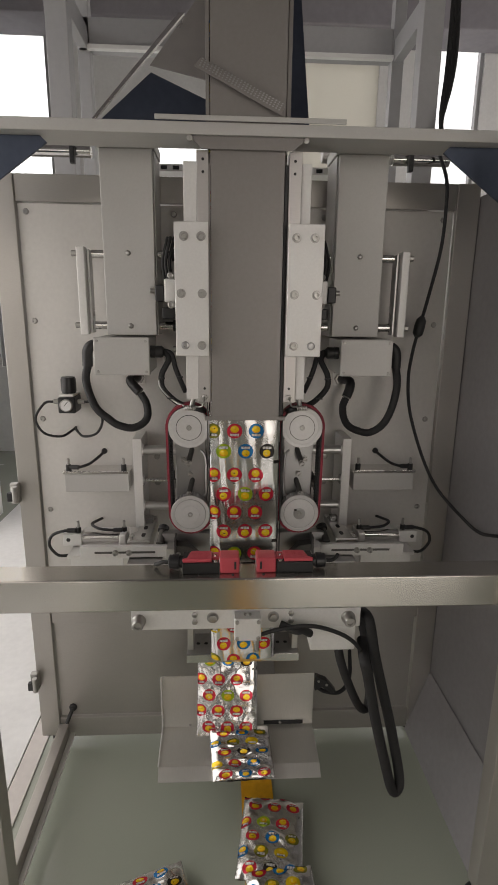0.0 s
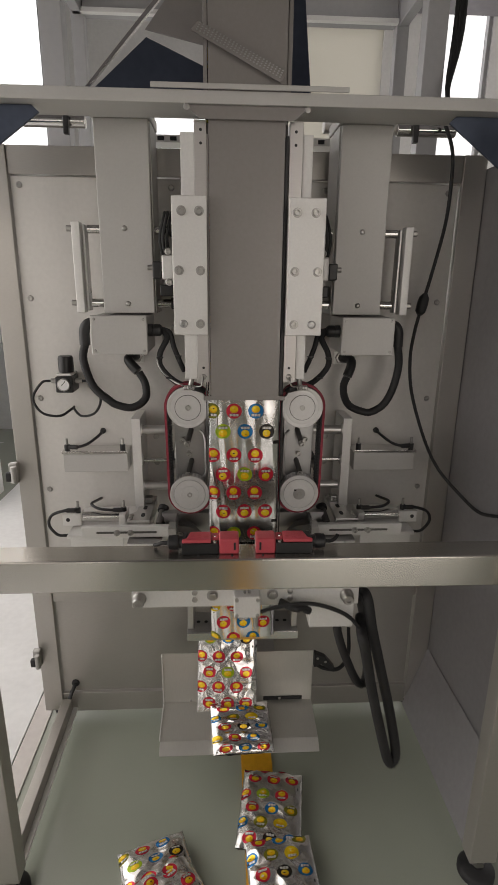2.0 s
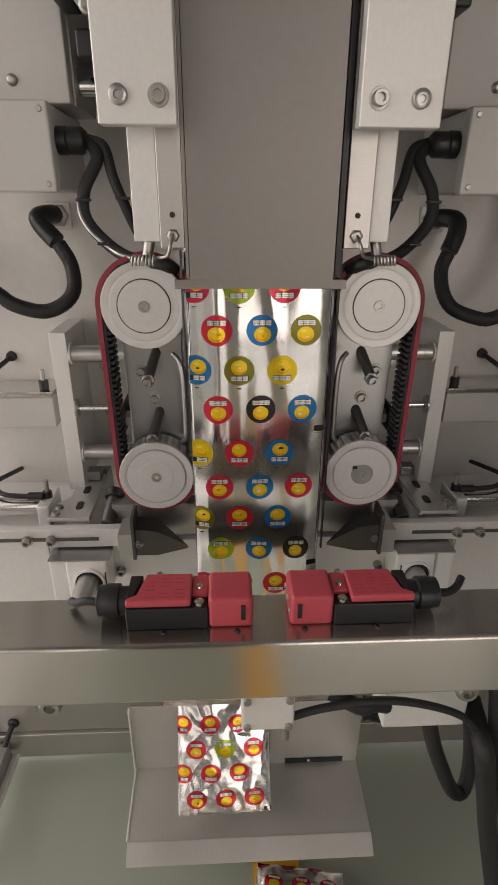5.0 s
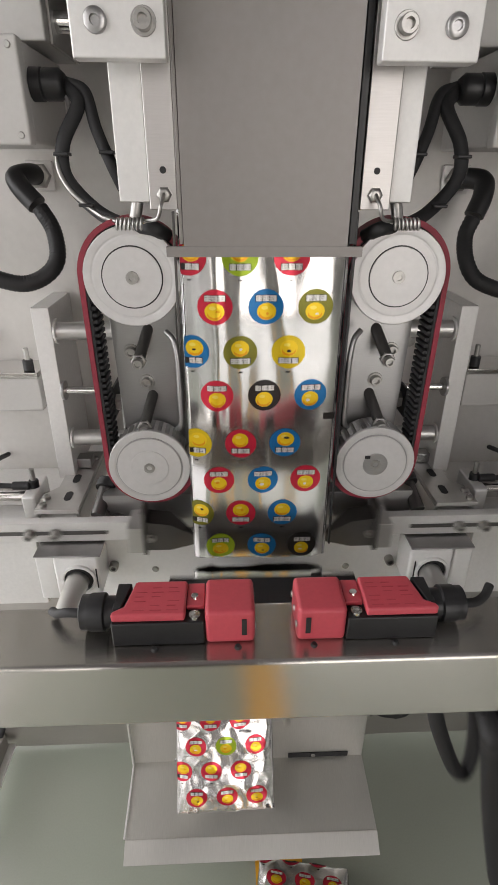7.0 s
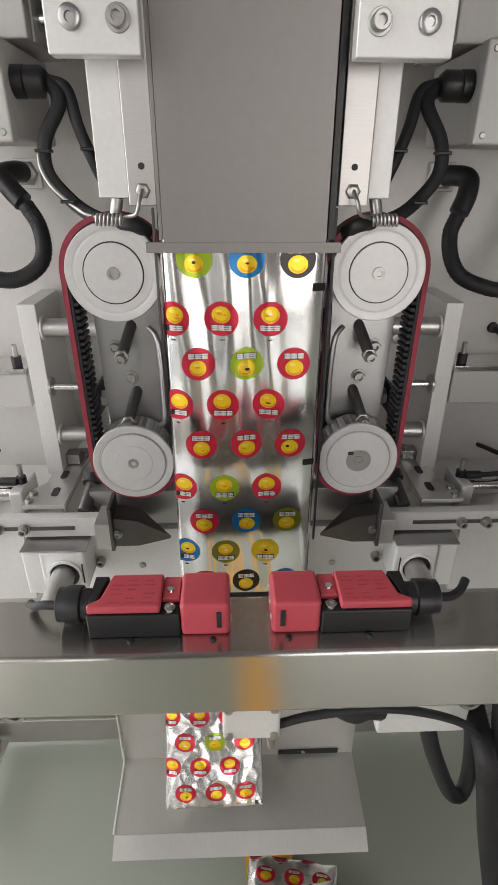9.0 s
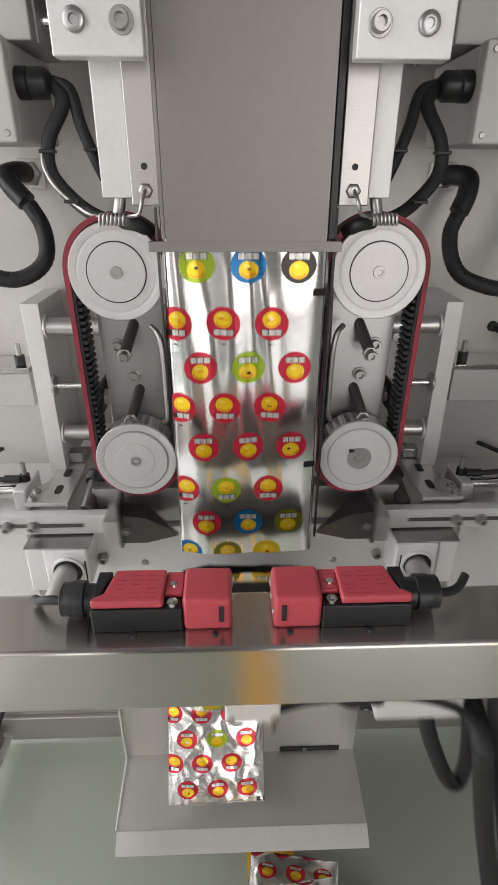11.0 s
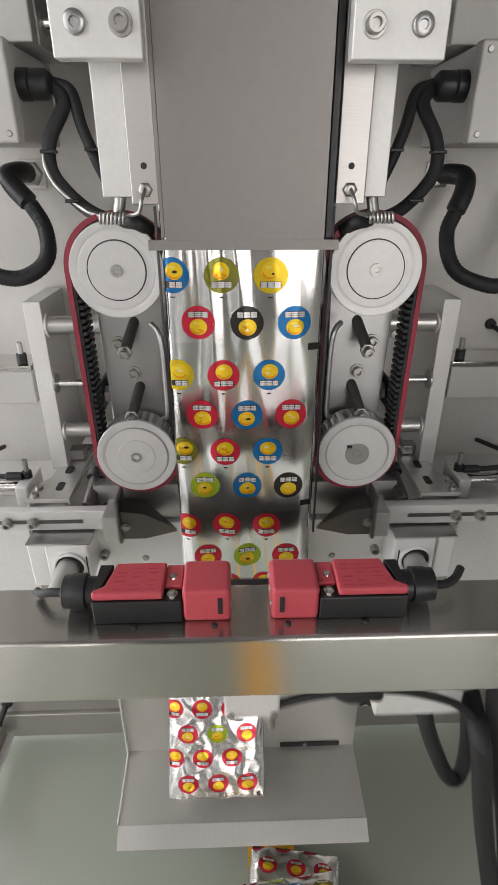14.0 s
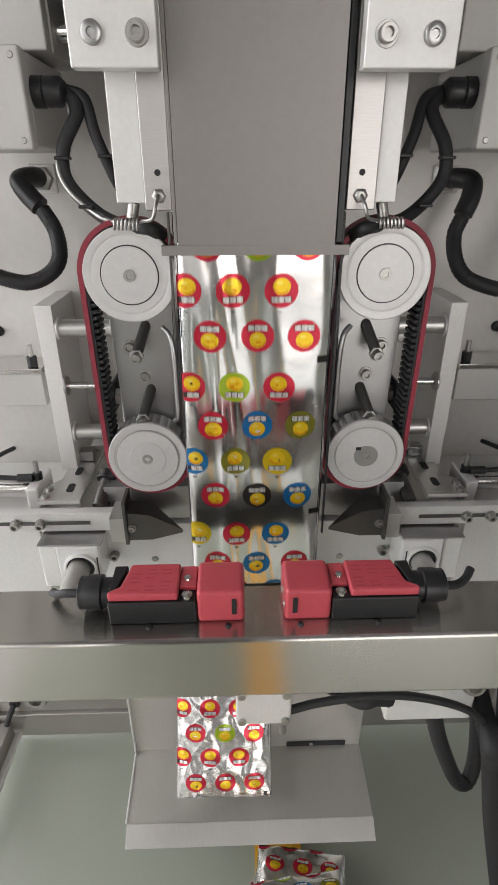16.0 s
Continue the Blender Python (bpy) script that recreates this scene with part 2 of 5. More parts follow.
# ---- the room ----
bm = B()
box(bm, -3.4, 4.2, -3.4, 5.0, -0.1, 0.0, 0)
solid("floor", bm, FLOOR, "sealed grey-green workshop floor with a soft sheen", "floor", kind="structure")
bm = B()
box(bm, -3.4, 4.2, -3.4, 5.0, 4.2, 4.3, 0)
solid("ceiling", bm, CEIL, "grey sheet ceiling of the workshop", "ceiling", kind="structure")


def wall_with_windows(name, axis, a, b, lo, hi, holes, label, paint=WALL):
    """A wall from lo to hi along its length, thickness a to b, with holes (from, to, bottom, top)."""
    bm = B()
    def piece(u0, u1, z0, z1):
        if axis == "y":
            box(bm, u0, u1, a, b, z0, z1, 0)
        else:
            box(bm, a, b, u0, u1, z0, z1, 0)
    u = lo
    for h0, h1, z0, z1 in holes:
        piece(u, h0, 0, 4.2)
        piece(h0, h1, 0, z0)
        piece(h0, h1, z1, 4.2)
        u = h1
    piece(u, hi, 0, 4.2)
    wall = solid(name, bm, paint, label, "wall", kind="structure")
    for i, (h0, h1, z0, z1) in enumerate(holes):
        w = thing("window_%d" % (1 + len([o for o in bpy.data.objects if o.name.startswith("window_") and o.type == "EMPTY"])), "grey framed workshop window, bright outside", "window", kind="structure")
        n = max(1, round((h1 - h0) / 1.2))
        for k in range(n + 1):
            bm = B()
            u = h0 + (h1 - h0) * k / n
            if axis == "y":
                box(bm, u - 0.03, u + 0.03, a + 0.02, b - 0.02, z0, z1, 0.003)
            else:
                box(bm, a + 0.02, b - 0.02, u - 0.03, u + 0.03, z0, z1, 0.003)
            part("mullion", bm, FRAMEG, w)
    return wall


wall_with_windows("wall_west", "x", -1.6, -1.5, -3.4, 3.3, [(-1.3, 3.1, 0.06, 2.7)], "white painted workshop wall with a wide window")
# the south wall is out of view; dark grey only darkens foil and bar reflections
wall_with_windows("wall_south", "y", -3.5, -3.4, -3.4, 4.2, [(-2.30, -1.10, 0.12, 2.75), (0.40, 2.45, 0.12, 2.75)], "unseen workshop wall with two windows, coloured dark for dark reflections", WALLG)
wall_with_windows("wall_north", "y", 5.0, 5.1, -3.4, 4.2, [(-2.05, -1.45, 0.8, 3.9), (-1.1, 0.30, 1.0, 2.75), (0.36, 1.27, 1.0, 3.33), (1.60, 2.16, 1.0, 3.9)], "white painted workshop wall with high windows")
BLIND = bpy.data.materials.new("pale_translucent_blind")
BLIND.use_nodes = True
cloth = BLIND.node_tree.nodes.new("ShaderNodeBsdfTranslucent")
cloth.inputs["Color"].default_value = (0.80, 0.78, 0.72, 1)
weave = BLIND.node_tree.nodes.new("ShaderNodeMixShader")
weave.inputs[0].default_value = 0.6
BLIND.node_tree.nodes["Principled BSDF"].inputs["Base Color"].default_value = (0.78, 0.76, 0.71, 1)
BLIND.node_tree.links.new(BLIND.node_tree.nodes["Principled BSDF"].outputs[0], weave.inputs[1])
BLIND.node_tree.links.new(cloth.outputs[0], weave.inputs[2])
BLIND.node_tree.links.new(weave.outputs[0], BLIND.node_tree.nodes["Material Output"].inputs["Surface"])
blind = thing("window_blind", "pale cloth roller blind drawn down over a window", "blind", (0.8, 4.98, 1.0))
part("cloth", box(B(), 0.37, 1.26, 4.985, 4.987, 1.02, 3.33, 0), BLIND, blind)
part("roller", rod(B(), (0.36, 4.965, 3.335), (1.27, 4.965, 3.335), 0.025, seg=18), FRAMEG, blind)
part("hem_bar", box(B(), 0.37, 1.26, 4.975, 4.9845, 1.0, 1.03, 0.002), FRAMEG, blind)
wall_with_windows("wall_return", "y", 3.3, 3.4, -3.4, -1.5, [], "white painted wall return beside the window")
wall_with_windows("wall_far_west", "x", -3.5, -3.4, 3.4, 5.0, [], "white painted workshop wall")
# unseen wall; its window is made up to hold the rear fill lamp
wall_with_windows("wall_east", "x", 4.2, 4.3, -3.4, 5.0, [(2.2, 4.4, 0.9, 3.4)], "white painted workshop wall")
bm = B()
box(bm, -3.4, 4.2, 4.6, 4.98, 3.42, 4.19, 0.01)
solid("ceiling_beam", bm, CEIL, "deep grey ceiling beam over the windows", "beam", kind="structure")
bm = B()
box(bm, -9, 9, 9.0, 9.05, -1, 9, 0)
box(bm, -6.05, -6.0, -6, 8.9, -1, 9, 0)
solid("backdrop", bm, GLOW, "bright overcast daylight outside the windows", "backdrop", kind="structure")
# white sheet added on the floor: the strong daylight here is put into its colour
bm = B()
box(bm, -1.45, -0.657, -0.5, 4.5, 0.001, 0.006, 0)
solid("whitened_floor", bm, WALL, "white sheet added over the floor beside the machine for its bright daylight", "floor panel", kind="structure")
# window light on the floor by the rail, painted as a paler strip
bm = B()
box(bm, -0.653, -0.602, -0.5, 4.5, 0.001, 0.005, 0)
solid("daylit_strip", bm, PALE, "floor strip along the machine, coloured pale for the daylight on it", "floor strip", kind="structure")
bm = B()
box(bm, 0.0, 0.088, -2.6, 1.30, 0.0015, 0.004, 0)
solid("floor_marking", bm, YELLOW, "yellow painted line on the workshop floor", "floor marking", kind="structure")


# ---- machine frame ----
frame_thing = thing("machine_frame", "brushed stainless steel frame of a vertical packing machine", "machine frame", (0, 1.2, 0))
BACK = 1.40


def beam(name, x0, x1, y0, y1, z0, z1, mat=STEEL, parent=None, label="", bev=0.002):
    return part(name, box(B(), x0, x1, y0, y1, z0, z1, bev), mat, parent or frame_thing, label)


beam("post", -0.600, -0.545, BACK - 0.01, BACK + 0.05, 0.055, 1.628)
beam("post", 0.528, 0.585, BACK - 0.01, BACK + 0.05, 0.055, 1.628)
beam("top_rail", -0.545, 0.528, BACK - 0.005, BACK + 0.05, 1.567, 1.628)
beam("middle_rail", -0.545, 0.528, BACK - 0.004, BACK + 0.05, 0.435, 0.60)
beam("bottom_rail", -0.545, 0.528, BACK - 0.004, BACK + 0.05, 0.045, 0.113)
back_panel = beam("back_panel", -0.542, 0.525, BACK, BACK + 0.012, 0.603, 1.564, PANEL, label="large satin back panel with corner screws")
beam("lower_panel", -0.542, 0.525, BACK + 0.004, BACK + 0.012, 0.116, 0.432, STEEL)
for x in (-0.523, 0.500):
    for z in (1.545, 1.289, 1.038, 0.785):
        bm = B()
        lathe(bm, [(0.0075, 0), (0.0075, 0.001), (0.0055, 0.0045), (0.003, 0.0045), (0.0028, 0.002)], (x, BACK, z), seg=16)
        part("screw", bm, BOLT, back_panel)
for x, z in ((-0.17, 1.545), (0.20, 1.545)):
    part("screw", lathe(B(), [(0.0075, 0), (0.0075, 0.001), (0.0055, 0.0045), (0.003, 0.0045), (0.0028, 0.002)], (x, BACK, z), seg=16), BOLT, back_panel)
for x in (-0.563, 0.512):
    beam("leg", x, x + 0.062, 0.886, 0.9285, 0.055, 1.66)
    foot = part("levelling_foot", lathe(B(), [(0.042, 0), (0.042, 0.012), (0.036, 0.018), (0.015, 0.024), (0.015, 0.03)], (x + 0.031, 0.908, 0.0), (0, 0, 1), 32), BLACK, frame_thing, "black rubber levelling foot with a steel nut")
    bm = B()
    lathe(bm, [(0.017, 0.03), (0.017, 0.044), (0.011, 0.046), (0.010, 0.062)], (x + 0.031, 0.908, 0.0), (0, 0, 1), 6)
    part("nut", bm, BOLT, foot)
for x in (-0.573, 0.557):
    part("levelling_foot", lathe(B(), [(0.018, 0), (0.018, 0.012), (0.010, 0.02), (0.010, 0.06)], (x, BACK + 0.052, 0.0), (0, 0, 1), 28), BLACK, frame_thing)
beam("side_rail", -0.545, -0.517, 0.929, BACK - 0.010, 0.058, 0.098)
beam("side_rail", -0.5155, -0.501, 0.929, BACK - 0.010, 0.058, 0.066, ALU)
part("side_skirt", prism(B(), [(0.520, 0.045), (0.5835, 0.045), (0.5835, 0.25)], 0.929, BACK - 0.011, "y", 0.001), DARKP, frame_thing)
beam("side_panel", 0.586, 0.592, 0.929, BACK + 0.05, 0.06, 1.60, DARKP, label="dark grey side panel")
beam("cross_bar", -0.597, 0.597, 0.930, 0.995, 0.752, 0.82, STEEL_H, label="brushed steel square cross bar", bev=0.004)
top_plate = thing("collar_plate", "thick aluminium plate under the forming collar", "support plate", (0, 1.3, 1.645))
part("plate", prism(B(), [(-0.66, 1.13), (0.66, 1.13), (0.66, 1.228), (-0.66, 1.228)], 1.645, 1.667, "z", 0.0015), PAINTG, top_plate)
for s, x in ((-1, -0.52), (1, 0.52)):
    # folded dark stays below the plate
    bm = B()
    prism(bm, [(s * 0.405, 1.644), (s * 0.66, 1.644), (s * 0.66, 1.500), (s * 0.578, 1.500), (s * 0.392, 1.632)], 1.16, 1.166, "y", 0.001)
    part("stay", bm, COLLAR, top_plate, "dark folded stay under the plate")
    bm = B()
    rod(bm, (s * 0.36, 1.40, 1.678), (s * 0.50, 1.40, 1.678), 0.013, seg=20, bev=0.002)
    part("tie_rod", bm, CHROME, top_plate)
    part("clamp", box(B(), s * 0.40 - 0.006, s * 0.40 + 0.006, 1.375, 1.39, 1.648, 1.70, 0.002), BLACKP, top_plate)
bm = B()
prism(bm, [(-0.120, 1.6445), (0.114, 1.6445), (0.086, 1.622), (-0.090, 1.622)], 1.1365, 1.1392, "y", 0.0005)
part("tube_flange", bm, TUBE, top_plate)
for x in (-0.115, 0.11):
    part("bolt", lathe(B(), [(0.006, 0), (0.006, 0.004), (0.004, 0.005)], (x, 1.1362, 1.640), seg=12), BOLT, top_plate)
for x, z in ((-0.604, 0.840), (-0.600, 0.258)):
    # hinge blocks on the post
    hinge = thing("door_hinge", "small steel and black door hinge on the frame post", "hinge", (x, BACK - 0.03, z), "frame hinges")
    part("leaf", box(B(), x - 0.012, x + 0.010, BACK - 0.028, BACK - 0.0105, z - 0.028, z + 0.028, 0.003), BOLT, hinge)
    part("stop", box(B(), x - 0.016, x - 0.002, BACK - 0.042, BACK - 0.0285, z - 0.018, z + 0.006, 0.002), BLACKP, hinge)
    part("pin", rod(B(), (x + 0.006, BACK - 0.042, z - 0.02), (x + 0.006, BACK - 0.042, z + 0.024), 0.0075, seg=14, bev=0.001), BOLT, hinge)

# ---- forming tube and collar ----
tube = thing("forming_tube", "flat grey steel forming tube", "forming tube", (0, 1.18, 1.086))
bm = B()
ring = [(-0.0757, 1.146), (0.0705, 1.146), (0.0705, 1.216), (-0.0757, 1.216)]
inner = [(-0.0737, 1.148), (0.0685, 1.148), (0.0685, 1.214), (-0.0737, 1.214)]
lo = [bm.verts.new((x, y, 1.088)) for x, y in ring]
hi = [bm.verts.new((x, y, 2.40)) for x, y in ring]
li = [bm.verts.new((x, y, 1.088)) for x, y in inner]
hh = [bm.verts.new((x, y, 2.40)) for x, y in inner]
for k in range(4):
    n = (k + 1) % 4
    bm.faces.new((lo[k], lo[n], hi[n], hi[k]))
    bm.faces.new((li[n], li[k], hh[k], hh[n]))
    bm.faces.new((lo[n], lo[k], li[k], li[n]))
    bm.faces.new((hi[k], hi[n], hh[n], hh[k]))
part("tube_body", bm, TUBE, tube)
part("tab", box(B(), -0.0915, 0.0845, 1.1456, 1.1500, 1.0855, 1.0945, 0.0003), TUBE, tube)
for x in (-0.0855, 0.0812):
    bm = B()
    box(bm, x - 0.0011, x + 0.0011, 1.1615, 1.167, 0.752 if x > 0 else 1.000, 1.122, 0.0004)
    part("guide_strip", bm, BLACKP if x > 0 else WEDGE, tube)
part("edge_strip", box(B(), 0.0722, 0.0782, 1.150, 1.168, 1.096, 1.60, 0.0005), BLACKP, tube)
part("film_guide", box(B(), -0.0845, -0.0772, 1.150, 1.172, 1.668, 2.36, 0.0005), TUBE, tube)
part("film_guide", box(B(), 0.0720, 0.0800, 1.150, 1.172, 1.668, 2.36, 0.0005), TUBE, tube)
part("edge_strip", box(B(), -0.0797, -0.0764, 1.150, 1.158, 1.096, 1.60, 0.0004), TUBE, tube)

collar = thing("forming_collar", "blue-black forming collar with film drawn over it", "forming collar", (0, 1.2, 1.667))
tilt = Matrix.Translation((0, 1.235, 1.668)) @ Matrix.Rotation(radians(-14), 4, "X") @ Matrix.Translation((0, -1.235, -1.668))


def collar_plate(name, poly, y0, y1, mat, label=""):
    bm = prism(B(), poly, y0, y1, "y", 0.0006)
    bmesh.ops.transform(bm, matrix=tilt, verts=bm.verts)
    return part(name, bm, mat, collar, label)


collar_plate("shoulder", [(-0.335, 1.668), (-0.0815, 1.668), (-0.0815, 1.745), (-0.20, 1.800)], 1.232, 1.236, COLLAR)
collar_plate("shoulder_rim", [(-0.342, 1.668), (-0.335, 1.668), (-0.13, 1.92), (-0.142, 1.92)], 1.224, 1.231, CHROME, "bright bent rim of the collar")
collar_plate("film_sheet", [(-0.20, 1.802), (-0.082, 1.775), (0.075, 1.690), (0.079, 2.05), (-0.03, 2.05)], 1.214, 1.2165, FILMG, "grey back of the film drawn over the collar")
collar_plate("shoulder", [(0.0795, 1.668), (0.132, 1.668), (0.124, 1.80), (0.11, 2.05), (0.0795, 2.05)], 1.232, 1.236, COLLAR)
collar_plate("rim_rod", [(0.083, 1.69), (0.088, 1.69), (0.094, 2.05), (0.090, 2.05)], 1.220, 1.2235, CHROME)
bm = prism(B(), [(-0.105, 1.760), (-0.093, 1.775), (0.068, 1.700), (0.058, 1.682)], 1.131, 1.1335, "y", 0.0005)
mesh_strip = part("mesh_strip", bm, TUBE, collar, "perforated metal strip along the fold")
bm = B()
for i in range(26):
    for j in range(4):
        x = -0.096 + 0.0060 * i + 0.002 * j
        z = 1.7590 - 0.0028 * i + 0.0035 * j
        box(bm, x, x + 0.0032, 1.1302, 1.1309, z, z + 0.0019, 0)
bmesh.ops.translate(bm, verts=bm.verts, vec=(0, 0, 0.001))
part("holes", bm, ALU_DK, mesh_strip)
part("base_strip", box(B(), -0.18, 0.185, 1.125, 1.129, 1.668, 1.677, 0.001), PAINTG, collar)

# ---- vertical sealing units beside the tube ----
for s, x0, x1 in ((-1, -0.148, -0.080), (1, 0.079, 0.152)):
    pb = thing("sealing_unit", "pale aluminium sealing plate with six socket bolts on a steel bar", "sealing unit", ((x0 + x1) / 2, 1.13, 1.12), "sealing units")
    part("plate", box(B(), x0, x1, 1.120, 1.137, 1.227, 1.488, 0.0015), ALU, pb)
    for z in (1.249, 1.352, 1.461):
        for k in ((0.28, 0.78) if z != 1.352 else (0.18, 0.80)):
            kk = k if s < 0 else 1 - k
            if (z, k) == (1.249, 0.28):
                part("bolt", lathe(B(), [(0.0082, 0), (0.0082, 0.003), (0.0072, 0.0042), (0.0035, 0.0042), (0.003, 0.002)], (x0 + (x1 - x0) * kk, 1.120, z), seg=20), ALU_DK, pb, "dull dark countersunk bolt")
                continue
            socket_bolt(pb, x0 + (x1 - x0) * kk, 1.120, z, 0.0068)
    # bars above and below the plate: matt outer bar, bright inner bar
    ox0, ox1 = (-0.1305, -0.1045) if s < 0 else (0.1070, 0.1268)
    ix0, ix1 = (-0.1040, -0.0800) if s < 0 else (0.0800, 0.1065)
    part("outer_bar", box(B(), ox0, ox1, 1.158, 1.20, 1.130, 1.605, 0.001), ALU, pb)
    bright = part("inner_bar", box(B(), ix0, ix1, 1.153, 1.19, 1.124, 1.625, 0.001), GROUND, pb, "bright ground steel bar")
    hx = (ix0 + ix1) / 2 - s * 0.001
    for z in (1.155, 1.585, 1.608):
        part("hole", lathe(B(), [(0.0028, 0.0), (0.0028, 0.0006)], (hx, 1.153, z), seg=14), BLACK, bright)
    part("nut", lathe(B(), [(0.0065, 0), (0.0065, 0.003), (0.005, 0.0045), (0.003, 0.0045)], (hx, 1.1528, 1.136), seg=6), BOLT, bright)
    part("end_stud", rod(B(), (s * 0.121, 1.17, 1.112), (s * 0.117, 1.17, 1.130), 0.0055, seg=12, bev=0.0005), BOLT, pb)
    # thin sensor lead with a coil, into the bar
    bm = B()
    hose(bm, [(hx, 1.150, 1.137), (hx + s * 0.002, 1.138, 1.128), (hx + s * 0.006, 1.140, 1.118), (hx + s * 0.018, 1.150, 1.115)], 0.0017, 8)
    part("sensor_lead", bm, BOLT, pb)
    bm = B()
    turns, pts = 7, []
    for k in range(turns * 10 + 1):
        a = 2 * math.pi * k / 10
        pts.append((s * (0.110 + 0.024 * k / (turns * 10)), 1.148 + 0.0045 * math.cos(a), 1.113 + 0.0045 * math.sin(a)))
    hose(bm, pts, 0.0013, 6, 1)
    part("coiled_lead", bm, BOLT, pb)

# ---- actuators with covers, guide rods and stays ----
for s, x0, x1 in ((-1, -0.316, -0.203), (1, 0.203, 0.313)):
    cv = thing("actuator_cover", "plain grey sheet metal cover over an actuator", "cover", ((x0 + x1) / 2, 1.32, 1.26), "actuator covers")
    part("cover", box(B(), x0, x1, 1.262, 1.38, 1.262, 1.653, 0.002), PAINTG, cv)
    part("cap", box(B(), x0 - 0.006, x1 + 0.006, 1.252, 1.38, 1.6535, 1.676, 0.002), PAINTG, cv)
    part("side_flange", box(B(), *((x1 + 0.0005, x1 + 0.003) if s < 0 else (x0 - 0.003, x0 - 0.0005)), 1.275, 1.38, 1.262, 1.652, 0.0005), PAINTG, cv)
    cx = (x0 + x1) / 2
    for z in (1.441, 1.283):
        part("screw", lathe(B(), [(0.006, 0), (0.006, 0.001), (0.0042, 0.004), (0.002, 0.0045)], (cx + s * 0.002, 1.262, z), seg=14), BOLT, cv)
    gf = thing("guide_rod_frame", "two chromed guide rods joined by an aluminium end bar", "guide frame", (s * 0.30, 1.29, 1.27), "guide rod frames")
    bx = s * 0.370
    part("end_bar", box(B(), bx - 0.0085, bx + 0.0095, 1.270, 1.300, 1.262, 1.455, 0.002), ALU, gf)
    part("end_bar_side", box(B(), bx - s * 0.0150 - 0.0025, bx - s * 0.0150 + 0.0025, 1.283, 1.315, 1.266, 1.450, 0.001), ALU_DK, gf)
    for z in (1.441, 1.283):
        part("guide_rod", rod(B(), (s * 0.348, 1.296, z), (s * 0.155, 1.296, z), 0.0095, seg=22), CHROME, gf)
        part("end_bolt", rod(B(), (s * 0.3805, 1.285, z), (s * 0.392, 1.285, z), 0.0065, seg=6, bev=0.0006), BOLT, gf)
        part("rod_bush", rod(B(), (s * 0.168, 1.296, z), (s * 0.156, 1.296, z), 0.0135, seg=22, bev=0.001), BLACKP, gf)
    # clevis and wiring between the cover and the plate
    cl = thing("actuator_clevis", "white clevis with socket screws and black leads behind the plate", "clevis", (s * 0.17, 1.22, 1.36), "actuator clevises")
    bm = B()
    box(bm, min(s * 0.150, s * 0.178), max(s * 0.150, s * 0.178), 1.20, 1.225, 1.335, 1.385, 0.004)
    part("block", bm, ALU, cl)
    for z in (1.330, 1.391):
        part("screw", lathe(B(), [(0.0075, 0), (0.0075, 0.006), (0.005, 0.007), (0.003, 0.005)], (s * 0.163, 1.20, z), seg=14), BOLT, cl)
    part("joint", box(B(), min(s * 0.179, s * 0.198), max(s * 0.179, s * 0.198), 1.205, 1.255, 1.337, 1.372, 0.003), BLACKP, cl)
    part("pin", rod(B(), (s * 0.180, 1.235, 1.360), (s * 0.212, 1.235, 1.360), 0.0055, seg=10, bev=0.0008), BOLT, cl)
    for dx, dy in ((0.0, 0.0), (0.008, 0.006), (-0.007, 0.01)):
        bm = B()
        hose(bm, [(s * 0.170 + dx, 1.235 + dy, 1.375), (s * 0.176 + dx, 1.225 + dy, 1.42), (s * 0.166 + dx, 1.235 + dy, 1.468), (s * 0.172 + dx, 1.30, 1.475)], 0.0036, 8)
        part("lead", bm, BLACK, cl)
    part("rear_block", box(B(), min(s * 0.152, s * 0.188), max(s * 0.152, s * 0.188), 1.245, 1.36, 1.300, 1.325, 0.003), BLACKP, cl)
    part("stud", rod(B(), (s * 0.150, 1.17, 1.238), (s * 0.158, 1.17, 1.238), 0.006, seg=8), BOLT, cl)

